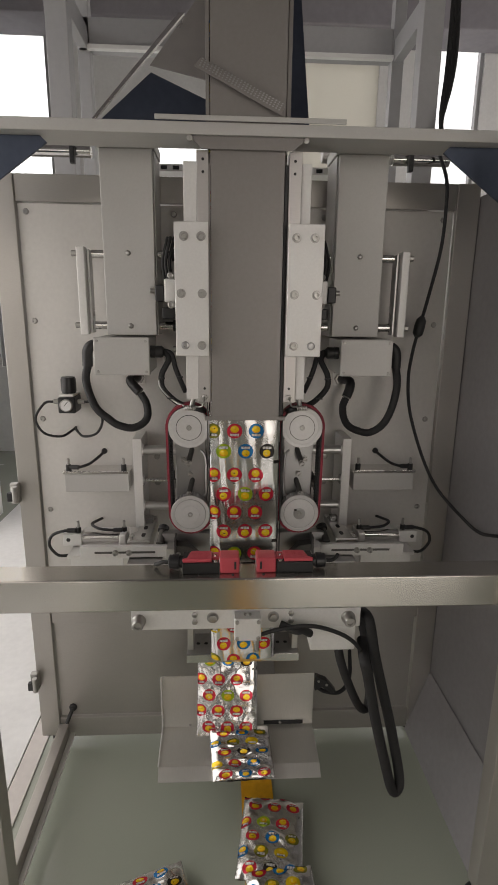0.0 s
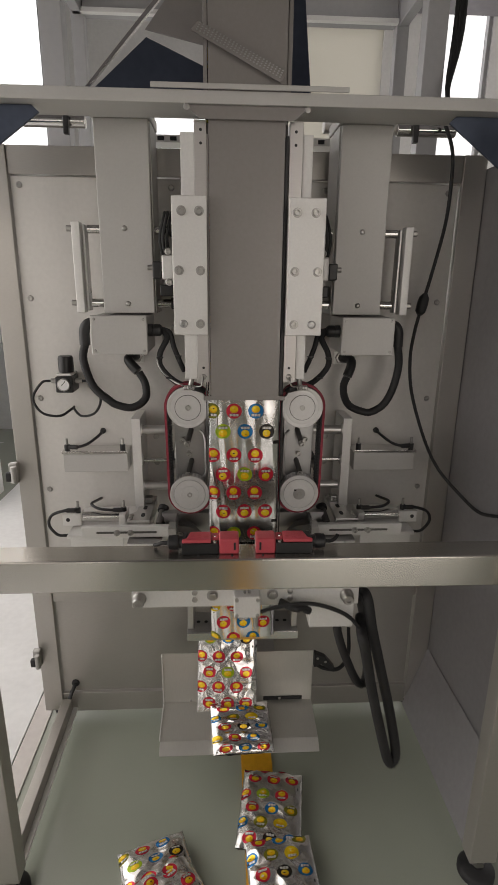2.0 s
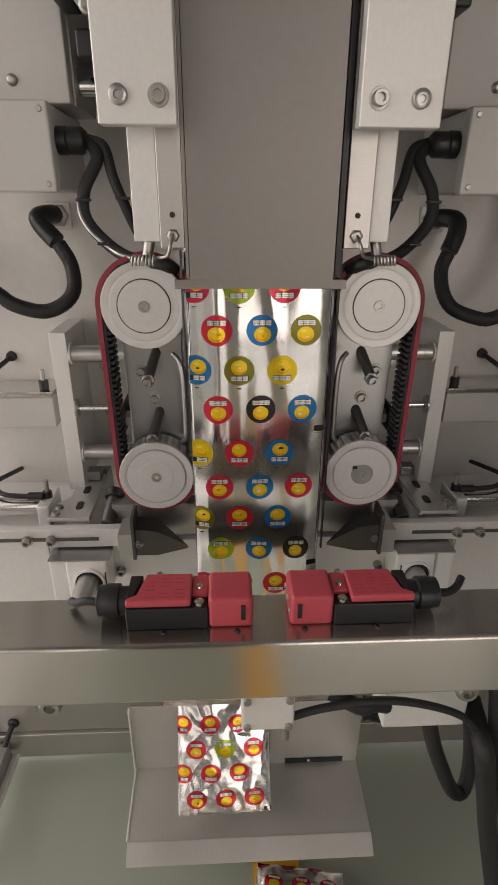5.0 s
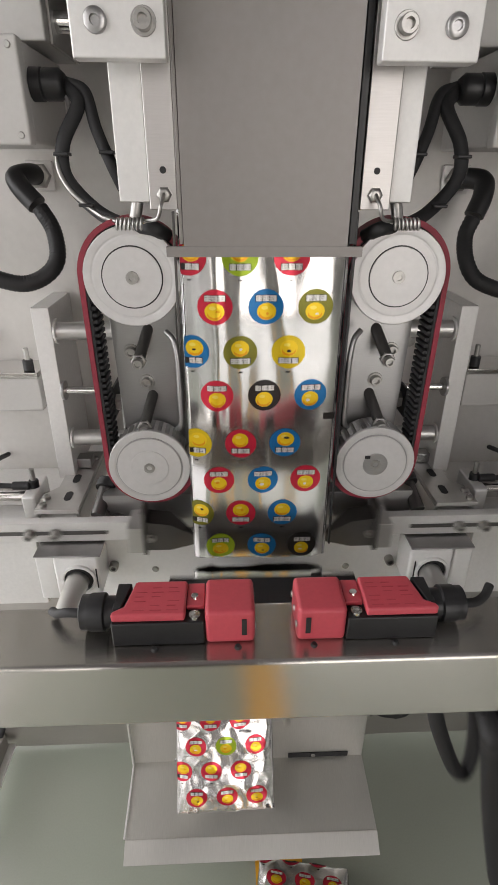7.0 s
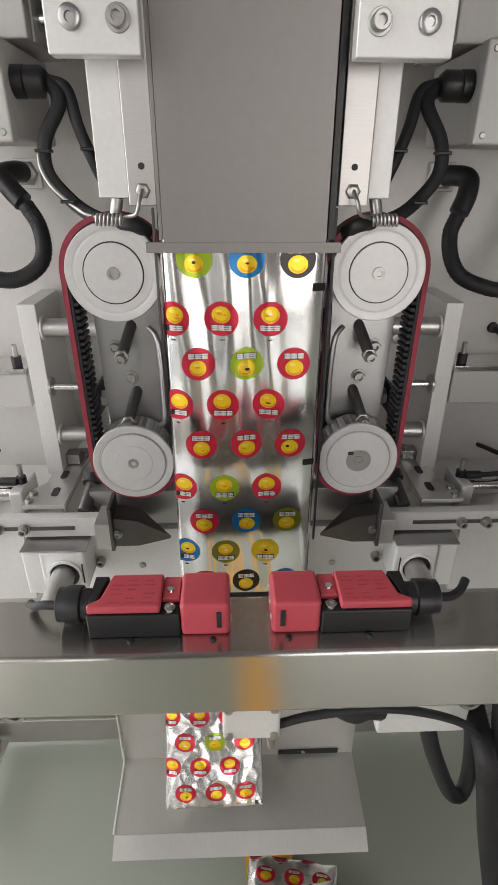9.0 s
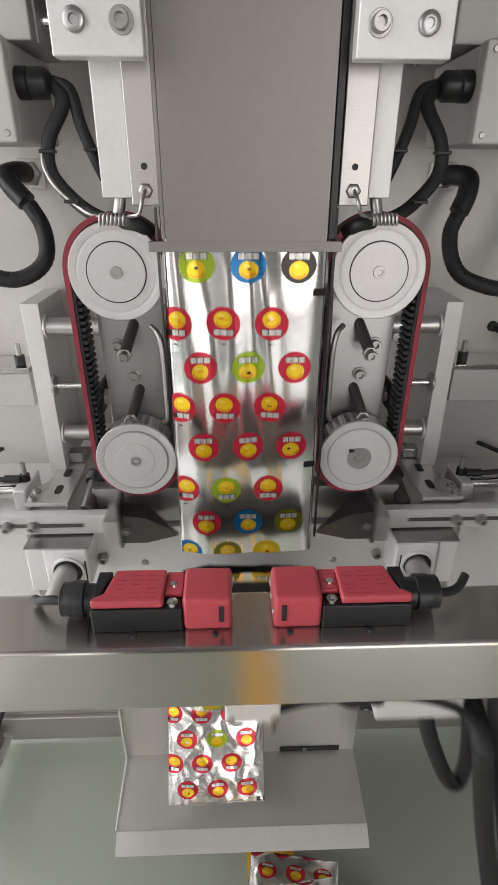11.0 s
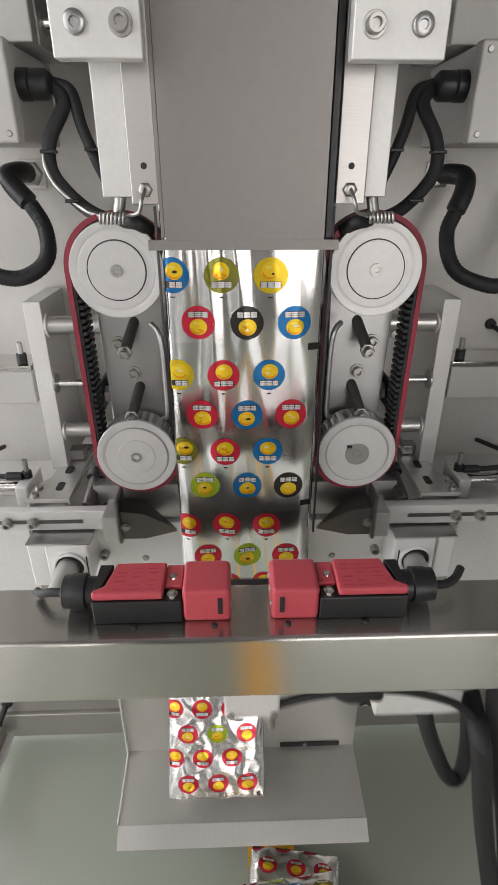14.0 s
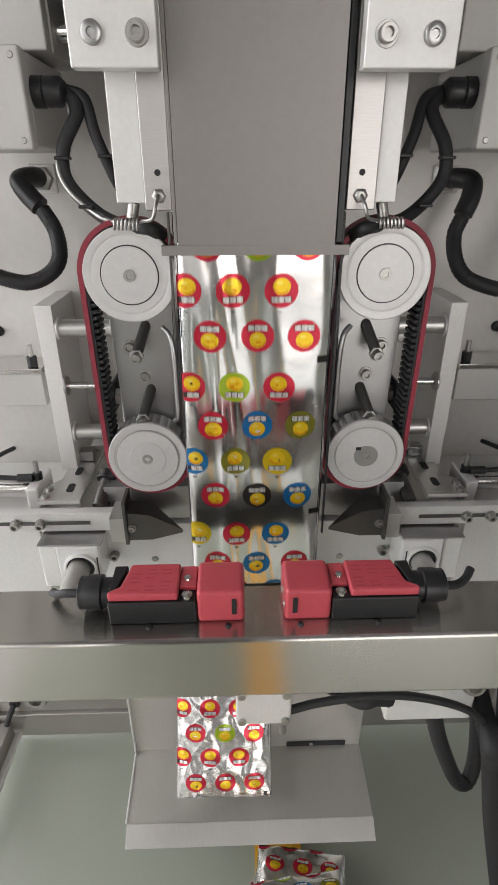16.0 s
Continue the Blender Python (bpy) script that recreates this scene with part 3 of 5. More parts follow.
# ---- junction boxes, hoses and leads ----
for s, x0, x1 in ((-1, -0.338, -0.217), (1, 0.218, 0.336)):
    jb = thing("junction_box", "grey aluminium junction box with cable glands", "junction box", ((x0 + x1) / 2, 1.3, 1.17), "junction boxes")
    part("body", box(B(), x0, x1, 1.2315, 1.36, 1.177, 1.258, 0.003), PAINTG, jb)
    part("lid", box(B(), x0 - 0.001, x1 + 0.001, 1.214, 1.2305, 1.175, 1.259, 0.0025), PAINTG, jb)
    for x in (x0 + 0.007, x1 - 0.007):
        for z in (1.183, 1.251):
            part("screw", lathe(B(), [(0.0032, 0), (0.0025, 0.0015)], (x, 1.214, z), seg=10), BOLT, jb)
    # cable gland towards the tube, with two sheathed leads down to the sealing bar
    gx = x1 if s < 0 else x0
    part("gland", lathe(B(), [(0.014, 0), (0.014, 0.010), (0.0125, 0.011), (0.0135, 0.013), (0.0135, 0.026), (0.009, 0.031)], (gx, 1.246, 1.226), (-s, 0, 0), 20), BLACKP, jb)
    bm = B()
    hose(bm, [(gx - s * 0.030, 1.250, 1.226), (gx - s * 0.042, 1.238, 1.210), (s * 0.190, 1.225, 1.178), (s * 0.190, 1.22, 1.149), (s * 0.165, 1.21, 1.122), (s * 0.137, 1.19, 1.110), (s * 0.105, 1.165, 1.108), (s * 0.094, 1.18, 1.10)], 0.0066, 12)
    part("lead", bm, BLACK, jb)
    bm = B()
    hose(bm, [(gx - s * 0.030, 1.252, 1.228), (gx - s * 0.048, 1.245, 1.220), (s * 0.160, 1.235, 1.190), (s * 0.148, 1.23, 1.160), (s * 0.138, 1.235, 1.135)], 0.0058, 12)
    part("lead", bm, BLACK, jb)
    if s < 0:
        bm = B()
        hose(bm, [(gx + 0.030, 1.246, 1.222), (gx + 0.033, 1.235, 1.195), (-0.196, 1.218, 1.165), (-0.187, 1.21, 1.14), (-0.160, 1.20, 1.118), (-0.137, 1.172, 1.113)], 0.0022, 8)
        part("bare_lead", bm, BOLT, jb)
    for p in ((s * 0.190, 1.216, 1.168), (s * 0.170, 1.206, 1.125), (s * 0.150, 1.226, 1.17)):
        part("cable_tie", box(B(), p[0] - 0.007, p[0] + 0.007, p[1] - 0.007, p[1] + 0.007, p[2] - 0.0016, p[2] + 0.0016, 0.001), BLACKP, jb)
    # corrugated hose from the box side down to an elbow in the back panel
    hs = thing("conduit_hose", "black corrugated conduit hose with elbow ends", "hose", (s * 0.3, 1.3, 1.03), "conduit hoses")
    bm = B()
    if s < 0:
        pts = [(-0.372, 1.3, 1.195), (-0.379, 1.295, 1.152), (-0.36, 1.292, 1.09), (-0.326, 1.292, 1.057), (-0.307, 1.292, 1.044), (-0.275, 1.296, 1.036), (-0.25, 1.305, 1.045), (-0.238, 1.315, 1.063), (-0.242, 1.328, 1.092), (-0.256, 1.335, 1.116)]
    else:
        pts = [(0.373, 1.3, 1.195), (0.379, 1.295, 1.156), (0.377, 1.293, 1.120), (0.366, 1.293, 1.075), (0.348, 1.293, 1.043), (0.319, 1.294, 1.025), (0.294, 1.298, 1.027), (0.268, 1.308, 1.038), (0.256, 1.318, 1.059), (0.255, 1.33, 1.085), (0.263, 1.335, 1.105)]
    hose(bm, pts, 0.0094, 12, 8, 0.04, 0.0034)
    part("hose", bm, BLACK, hs)
    bm = B()
    hose(bm, [(s * 0.344, 1.31, 1.235), (s * 0.362, 1.305, 1.236), (s * 0.373, 1.302, 1.222), (s * 0.374, 1.300, 1.186)], 0.0125, 14)
    part("elbow", bm, BLACKP, hs)
    bm = B()
    ex, ez = (-0.268, 1.149) if s < 0 else (0.257, 1.147)
    bend = [(-0.274, 1.372, 1.151), (-0.283, 1.352, 1.147), (-0.274, 1.342, 1.134), (-0.259, 1.336, 1.119)] if s < 0 else [(0.264, 1.372, 1.149), (0.275, 1.352, 1.145), (0.273, 1.342, 1.129), (0.264, 1.336, 1.108)]
    hose(bm, [(ex, 1.398, ez)] + bend, 0.0120, 14)
    part("elbow", bm, BLACKP, hs)
    part("gland_plate", box(B(), ex - 0.017, ex + 0.017, 1.392, 1.3995, ez - 0.017, ez + 0.017, 0.002), ALU, hs)
    part("gland_nut", lathe(B(), [(0.015, 0), (0.015, 0.008), (0.013, 0.01)], (ex, 1.392, ez), seg=6), BOLT, hs)
    part("panel_hole", lathe(B(), [(0.011, 0.0), (0.011, 0.0008)], (s * 0.245, BACK - 0.0002, 1.190), seg=20), BLACK, hs)

# ---- film pull belts ----
WU, WL = 1.064, 0.858


def belt_loop(bm, s, r_add, y0, y1, thick):
    """The belt round both pulleys, leaning outwards a little at the top."""
    cu, cl = Vector((s * 0.1275, 0, WU)), Vector((s * 0.1265, 0, WL))
    ru, rl = 0.0450 + r_add, 0.0432 + r_add
    pts = []
    for k in range(25):
        a = math.pi * k / 24
        pts.append((cu.x + ru * math.cos(a), cu.z + ru * math.sin(a)))
    for k in range(25):
        a = math.pi + math.pi * k / 24
        pts.append((cl.x + rl * math.cos(a), cl.z + rl * math.sin(a)))
    n = len(pts)
    rings = []
    for i, (x, z) in enumerate(pts):
        a, b = pts[i - 1], pts[(i + 1) % n]
        d = Vector((b[0] - a[0], b[1] - a[1])).normalized()
        ox, oz = d[1] * thick, -d[0] * thick
        rings.append([bm.verts.new(p) for p in ((x, y0, z), (x + ox, y0, z + oz), (x + ox, y1, z + oz), (x, y1, z))])
    for i in range(n):
        p, q = rings[i], rings[(i + 1) % n]
        for k in range(4):
            bm.faces.new((p[k], p[(k + 1) % 4], q[(k + 1) % 4], q[k]))
    bmesh.ops.recalc_face_normals(bm, faces=bm.faces[:])
    return bm


for s in (-1, 1):
    pu = thing("pull_belt_unit", "film pull belt unit with red belt and two round pulleys", "belt drive", (s * 0.127, 1.2, 0.85), "pull belts")
    for z, r, hub in ((WU, 0.0465, 0), (WL, 0.0455, 1)):
        y = 1.170
        x = s * 0.1275
        w = part("pulley", lathe(B(), [(r - 0.004, -0.036), (r - 0.004, -0.004), (r, -0.003), (r, 0.0), (r * 0.985, 0.0012), (r * 0.86, 0.0012), (r * 0.84, 0.0003), (r * 0.80, 0.0003), (r * 0.78, 0.001)], (x, y, z), seg=56), WHEEL, pu, "turned aluminium pulley with a flat face")
        rr = r * (0.60 if not hub else 0.78)
        part("groove", lathe(B(), [(rr + 0.0012, 0.0), (rr + 0.0012, 0.0015), (rr, 0.0015)], (x, y, z), seg=48), BLACKP if not hub else ALU_DK, w)
        part("cap", lathe(B(), [(rr, 0.0), (rr, 0.0021), (rr * 0.99, 0.0024)], (x, y, z), seg=48), WHEEL, w)
        if hub:
            part("hub", lathe(B(), [(r * (0.47 if s < 0 else 0.31), 0.002), (r * (0.47 if s < 0 else 0.31), 0.0030), (r * (0.45 if s < 0 else 0.29), 0.0033)], (x, y, z), seg=36), WHEEL if s < 0 else ALU_DK, w)
            if s > 0:
                part("key_slot", box(B(), x - 0.0125, x - 0.0065, y - 0.0034, y - 0.0025, z + 0.0075, z + 0.0115, 0.0003), BLACK, w)
        part("screw", lathe(B(), [(0.0062, 0.002), (0.0060, 0.0042), (0.0030, 0.0042), (0.0028, 0.0032)], (x, y, z), seg=16), BOLT, w)
        if hub:
            # drum with fine teeth behind the lower pulley
            bm = B()
            for k in range(30):
                a = 2 * math.pi * k / 30
                box(bm, x + 0.041 * math.cos(a) - 0.0022, x + 0.041 * math.cos(a) + 0.0022, y + 0.005, y + 0.032, z + 0.041 * math.sin(a) - 0.0022, z + 0.041 * math.sin(a) + 0.0022, 0)
            part("pulley_teeth", bm, ALU_DK, w)
    part("belt", belt_loop(B(), s, 0.0030, 1.176, 1.208, 0.0052), REDBELT, pu, "smooth red rubber outside of the belt")
    inner_belt = part("toothed_belt", belt_loop(B(), s, 0.0, 1.177, 1.207, 0.0026), BLACK, pu, "black toothed inside of the belt")
    for k in range(30):
        z = WL + 0.006 + (WU - WL - 0.01) * k / 29
        f = (z - WL) / (WU - WL)
        x = s * (0.127 + 0.0432 + 0.0018 * f)
        part("tooth", box(B(), min(x - s * 0.0046, x + s * 0.0005), max(x - s * 0.0046, x + s * 0.0005), 1.178, 1.206, z - 0.0021, z + 0.0021, 0.0008), BLACK, inner_belt)
    # carrier plate, studs and tension arms behind
    part("carrier_plate", prism(B(), [(s * 0.095, 0.885), (s * 0.158, 0.875), (s * 0.164, 1.04), (s * 0.092, 1.04)], 1.212, 1.222, "y", 0.0008), ALU_DK, pu, "grey machined carrier plate")
    for x, z in ((s * 0.143, 0.979), (s * 0.129, 0.944)):
        socket_bolt(pu, x, 1.212, z, 0.0062)
    for zz, z2 in ((0.990, 0.972), (0.915, 0.892)):
        bm = B()
        rod(bm, (s * 0.121, 1.226, zz + 0.022), (s * 0.131, 1.182, zz - 0.012), 0.0062, seg=14)
        part("tension_stud", bm, WEDGE, pu)
        part("stud_nut", lathe(B(), [(0.0082, 0), (0.0082, 0.004), (0.0070, 0.005)], (s * 0.131, 1.184, zz - 0.0125), seg=6), BOLT, pu)
        socket_bolt(pu, s * 0.131, 1.1785, zz - 0.013, 0.0056, washer=False)
    # bent wire spring along the film side
    bm = B()
    hose(bm, [(s * 0.102, 1.192, 1.006), (s * 0.094, 1.185, 0.998), (s * 0.0905, 1.182, 0.975), (s * 0.0900, 1.182, 0.93), (s * 0.0905, 1.182, 0.905), (s * 0.096, 1.186, 0.897)], 0.0030, 10)
    part("wire_guard", bm, ALU_DK, pu)
    # upright holder and cross rods
    hb = thing("belt_holder", "aluminium holder plate with cross rods carrying the belt unit", "holder", (s * 0.28, 1.3, 0.77), "belt holders")
    part("holder_plate", prism(B(), [(s * 0.254, 0.770), (s * 0.276, 0.770), (s * 0.276, 1.007), (s * 0.254, 1.007)], 1.300, 1.398, "y", 0.001), ALU, hb)
    for z, r in ((0.975, 0.0115), (0.826, 0.0110)):
        part("cross_rod", rod(B(), (s * 0.2535, 1.314, z), (s * 0.085, 1.314, z), r, seg=20), ROD, hb)
        part("rod_flange", rod(B(), (s * 0.2535, 1.314, z), (s * 0.2505, 1.314, z), r * 1.35, seg=24, bev=0.0006), ALU, hb)
    part("lead_screw", rod(B(), (s * 0.2535, 1.305, 0.899), (s * 0.158, 1.305, 0.899), 0.0050, seg=14), CHROME, hb)
    part("screw_flange", rod(B(), (s * 0.2535, 1.305, 0.899), (s * 0.2495, 1.305, 0.899), 0.0130, seg=24, bev=0.0008), ALU_DK, hb)
    part("lock_nut", rod(B(), (s * 0.1715, 1.240, 0.908), (s * 0.1640, 1.240, 0.908), 0.0105, seg=6, bev=0.0008), BOLT, hb)
    part("screw_block", box(B(), min(s * 0.1725, s * 0.176), max(s * 0.1725, s * 0.176), 1.226, 1.30, 0.890, 0.926, 0.001), BLACKP, hb)
    part("carriage", box(B(), min(s * 0.09, s * 0.1635), max(s * 0.09, s * 0.1635), 1.226, 1.33, 0.80, 1.0, 0.002), ALU_DK, hb)
    for z in (0.935, 0.862):
        part("bolt", lathe(B(), [(0.008, 0), (0.008, 0.004), (0.005, 0.005)], (s * 0.228, 1.3992, z), seg=14), BOLT, hb)

# ---- air cylinders on the back panel ----
for s in (-1, 1):
    uc = thing("air_cylinder", "flat aluminium air cylinder with two black hose fittings", "air cylinder", (s * 0.385, 1.37, 0.85), "air cylinders")
    xa, xb = sorted((s * 0.298, s * 0.462))
    part("body", box(B(), xa, xb, 1.345, 1.398, 0.853, 0.902, 0.002), PAINTG, uc)
    part("top_bar", box(B(), xa - 0.002, xb + 0.002, 1.340, 1.398, 0.9035, 0.911, 0.001), CHROME, uc)
    for x in (s * 0.310, s * 0.452):
        part("fitting", rod(B(), (x, 1.352, 0.9112), (x, 1.352, 0.926), 0.007, seg=14, bev=0.001), BLACKP, uc)
        part("throttle_screw", rod(B(), (x, 1.352, 0.9262), (x, 1.352, 0.942), 0.0035, seg=10), BOLT, uc)
    bm = B()
    hose(bm, [(s * 0.448, 1.350, 0.920), (s * 0.425, 1.345, 0.921), (s * 0.400, 1.355, 0.927), (s * 0.376, 1.37, 0.943), (s * 0.368, 1.398, 0.95)], 0.0036, 8)
    part("air_hose", bm, BLACK, uc)
    part("hose_sleeve", rod(B(), (s * 0.447, 1.350, 0.920), (s * 0.424, 1.346, 0.9205), 0.0062, seg=12, bev=0.001), BLACKP, uc)
    part("grommet", lathe(B(), [(0.008, 0), (0.007, 0.006), (0.004, 0.007)], (s * 0.368, 1.3995, 0.95), seg=16), BLACK, uc)

# ---- side-fold units: fixed base with cylinder, sliding carriage with a black wedge ----
SLIDES = []
for s in (-1, 1):
    fu = thing("fold_unit_base", "aluminium side-fold base with a small air cylinder", "side-fold base", (s * 0.33, 1.28, 0.68), "side-fold bases")
    part("base_plate", prism(B(), [(s * 0.232, 0.727), (s * 0.43, 0.727), (s * 0.43, 0.736), (s * 0.232, 0.736)], 1.212, 1.39, "y", 0.0008), ALU, fu)
    part("slotted_lug", prism(B(), [(s * 0.229, 1.213), (s * 0.284, 1.213), (s * 0.284, 1.250), (s * 0.268, 1.270), (s * 0.268, 1.372), (s * 0.229, 1.372)], 0.768, 0.774, "z", 0.0008), ROD, fu)
    part("lug_wall", box(B(), min(s * 0.2285, s * 0.2325), max(s * 0.2285, s * 0.2325), 1.215, 1.372, 0.7365, 0.7675, 0.0006), ROD, fu)
    part("bush", rod(B(), (s * 0.206, 1.2125, 0.764), (s * 0.200, 1.250, 0.784), 0.0090, seg=22, bev=0.001), WEDGE, fu)
    part("bush_ring", rod(B(), (s * 0.2005, 1.247, 0.783), (s * 0.1985, 1.258, 0.789), 0.0135, seg=24, bev=0.001), BLACKP, fu)
    for x, y in ((0.276, 1.222), (0.276, 1.240), (0.236, 1.345)):
        part("lug_screw", lathe(B(), [(0.0052, 0), (0.0052, 0.004), (0.003, 0.0048), (0.0025, 0.003)], (s * x, y, 0.7742), (0, 0, 1), 12), BOLT, fu)
    part("stop_block", box(B(), min(s * 0.2345, s * 0.262), max(s * 0.2345, s * 0.262), 1.318, 1.338, 0.7745, 0.790, 0.0015), ALU_DK, fu)
    for y in (1.245, 1.290):
        oval = [(s * 0.249 + 0.0048 * math.cos(a), y + (0.006 if math.sin(a) > 0 else -0.006) + 0.0048 * math.sin(a)) for a in (2 * math.pi * (k + 0.5) / 16 for k in range(16))]
        part("slot", prism(B(), oval, 0.7741, 0.7747, "z"), BLACK, fu)
    part("cylinder", rod(B(), (s * 0.310, 1.275, 0.757), (s * 0.405, 1.275, 0.757), 0.0135, seg=26), CHROME, fu, "round steel cylinder tube")
    part("end_cap", box(B(), min(s * 0.405, s * 0.452), max(s * 0.405, s * 0.452), 1.258, 1.292, 0.740, 0.772, 0.003), ALU, fu)
    part("cap_bore", lathe(B(), [(0.005, 0), (0.005, 0.0006)], (s * 0.438, 1.258, 0.757), seg=14), BLACK, fu)
    part("front_cap", box(B(), min(s * 0.292, s * 0.3095), max(s * 0.292, s * 0.3095), 1.240, 1.300, 0.739, 0.776, 0.003), ALU, fu)
    part("piston_rod", rod(B(), (s * 0.2915, 1.275, 0.757), (s * 0.234, 1.275, 0.757), 0.005, seg=14), CHROME, fu)
    for x in (s * 0.300, s * 0.414):
        part("fitting", rod(B(), (x, 1.268, 0.7725), (x, 1.268, 0.786), 0.0065, seg=14, bev=0.001), BLACKP, fu)
        part("throttle_screw", rod(B(), (x, 1.268, 0.7862), (x, 1.268, 0.803), 0.0034, seg=10), BOLT, fu)
    bm = B()
    hose(bm, [(s * 0.306, 1.264, 0.780), (s * 0.33, 1.262, 0.781), (s * 0.362, 1.265, 0.784), (s * 0.388, 1.30, 0.782), (s * 0.386, 1.36, 0.768), (s * 0.384, 1.398, 0.758)], 0.0036, 8)
    part("air_hose", bm, BLACK, fu)
    bm = B()
    hose(bm, [(s * 0.418, 1.264, 0.780), (s * 0.445, 1.26, 0.781), (s * 0.478, 1.262, 0.768), (s * 0.488, 1.265, 0.74), (s * 0.470, 1.268, 0.712), (s * 0.445, 1.272, 0.708)], 0.0038, 8)
    part("air_hose", bm, BLACK, fu)
    for x in (s * 0.315, s * 0.43):
        part("hose_sleeve", rod(B(), (x - 0.011, 1.263, 0.7805), (x + 0.011, 1.263, 0.7805), 0.0058, seg=12, bev=0.001), BLACKP, fu)
    part("back_bracket", prism(B(), [(s * 0.30, 0.60), (s * 0.43, 0.60), (s * 0.43, 0.726), (s * 0.30, 0.726)], 1.236, 1.244, "y", 0.001), ALU, fu)
    sc = thing("fold_carriage", "sliding slotted rail with a black side-fold wedge", "side-fold carriage", (s * 0.25, 1.2, 0.74), "side-fold carriages")
    rail = part("slotted_rail", box(B(), min(s * 0.186, s * 0.395), max(s * 0.186, s * 0.395), 1.197, 1.211, 0.737, 0.765, 0.001), ALU, sc)
    part("slot", box(B(), min(s * 0.215, s * 0.360), max(s * 0.215, s * 0.360), 1.1962, 1.1968, 0.7475, 0.7530, 0.0002), WEDGE, rail)
    for x in (s * 0.310, s * 0.278):
        socket_bolt(sc, x, 1.196, 0.750, 0.0056, h=0.008)
    part("arm", box(B(), min(s * 0.168, s * 0.187), max(s * 0.168, s * 0.187), 1.182, 1.25, 0.728, 0.7645, 0.0008), ROD, sc)
    part("wedge_plate", box(B(), min(s * 0.1675, s * 0.163), max(s * 0.1675, s * 0.163), 1.176, 1.214, 0.729, 0.792, 0.0008), WEDGE, sc)
    bm = B()
    a = [(s * 0.1625, 1.181, 0.733), (s * 0.134, 1.181, 0.733), (s * 0.095, 1.190, 0.737), (s * 0.134, 1.208, 0.733), (s * 0.1625, 1.208, 0.733)]
    b = [(s * 0.1625, 1.181, 0.774), (s * 0.134, 1.181, 0.770), (s * 0.095, 1.190, 0.741), (s * 0.134, 1.208, 0.772), (s * 0.1625, 1.208, 0.776)]
    va, vb = [bm.verts.new(p) for p in a], [bm.verts.new(p) for p in b]
    bm.faces.new(va), bm.faces.new(vb[::-1])
    for k in range(5):
        bm.faces.new((va[k], vb[k], vb[(k + 1) % 5], va[(k + 1) % 5]))
    bmesh.ops.recalc_face_normals(bm, faces=bm.faces[:])
    part("wedge", bm, WEDGE, sc, "blackened steel folding wedge")
    socket_bolt(sc, s * 0.158, 1.1807, 0.752, 0.0042, h=0.004)
    SLIDES.append((sc, s))

# ---- rear jaw and guides ----
rj = thing("rear_jaw", "fixed pale aluminium rear sealing jaw with bearing blocks", "sealing jaw", (0, 1.22, 0.62))
part("jaw_plate", box(B(), -0.265, 0.265, 1.218, 1.234, 0.60, 0.731, 0.001), ALU_LT, rj)
part("heater_bar", box(B(), -0.078, 0.073, 1.186, 1.217, 0.715, 0.730, 0.001), BLACKP, rj, "dark heated sealing bar")
part("cover_rail", box(B(), -0.20, 0.20, 1.225, 1.25, 0.735, 0.786, 0.001), ALU_DK, rj)
for x, z in ((-0.194, 0.683), (0.178, 0.683)):
    socket_bolt(rj, x, 1.218, z, 0.0062, h=0.010, washer=False)
for x, z in ((-0.140, 0.672), (0.120, 0.670)):
    part("screw", lathe(B(), [(0.005, 0), (0.0035, 0.002)], (x, 1.218, z), seg=12), BOLT, rj)
for s in (-1, 1):
    cx = -0.2270 if s < 0 else 0.2180
    bb = part("bearing_block", box(B(), cx - 0.030, cx + 0.026, 1.170, 1.2175, 0.672, 0.732, 0.004), ALU_LT, rj, "white aluminium bearing block with a black seal")
    part("block_side", box(B(), cx + s * 0.0405 - 0.012, cx + s * 0.0405 + 0.012, 1.174, 1.2175, 0.664, 0.731, 0.003), ALU_LT, rj)
    part("seal", lathe(B(), [(0.0175, 0), (0.0175, 0.0015), (0.0165, 0.002)], (cx, 1.170, 0.700), seg=28), BLACK, bb)
    # added dark plate in place of the dark reflection on the block's top face
    part("top_reflection", box(B(), *sorted((cx - s * 0.029, cx + s * 0.052)), 1.171, 1.211, 0.7323, 0.7343, 0.0006), ALU_DK, rj)
    part("collar", lathe(B(), [(0.0215, 0), (0.0215, 0.0030), (0.0208, 0.0036), (0.0182, 0.0036), (0.0180, 0.0)], (cx, 1.1698, 0.700), seg=32), ALU_LT, bb)
    part("split", box(B(), cx - s * 0.022 - 0.0008, cx - s * 0.022 + 0.0008, 1.1692, 1.1698, 0.685, 0.715, 0), BLACK, bb)

# ---- front jaw, which closes on the film ----
fj = thing("front_jaw", "moving aluminium front sealing jaw with shafts and cables", "sealing jaw", (0, 1.02, 0.68))
part("beam", box(B(), -0.245, 0.243, 1.008, 1.030, 0.661, 0.706, 0.0015), ALU, fj)
for x in (-0.229, 0.216):
    part("shaft", rod(B(), (x, 1.0305, 0.694), (x, 1.232, 0.702), 0.0142, seg=28), ROD, fj)
    bm = B()
    lathe(bm, [(0.015, 0), (0.015, 0.004), (0.0125, 0.006), (0.0125, 0.020), (0.010, 0.024), (0.006, 0.024), (0.006, 0.018)], (x, 1.008, 0.684), seg=22)
    part("shaft_nut", bm, BOLT, fj)
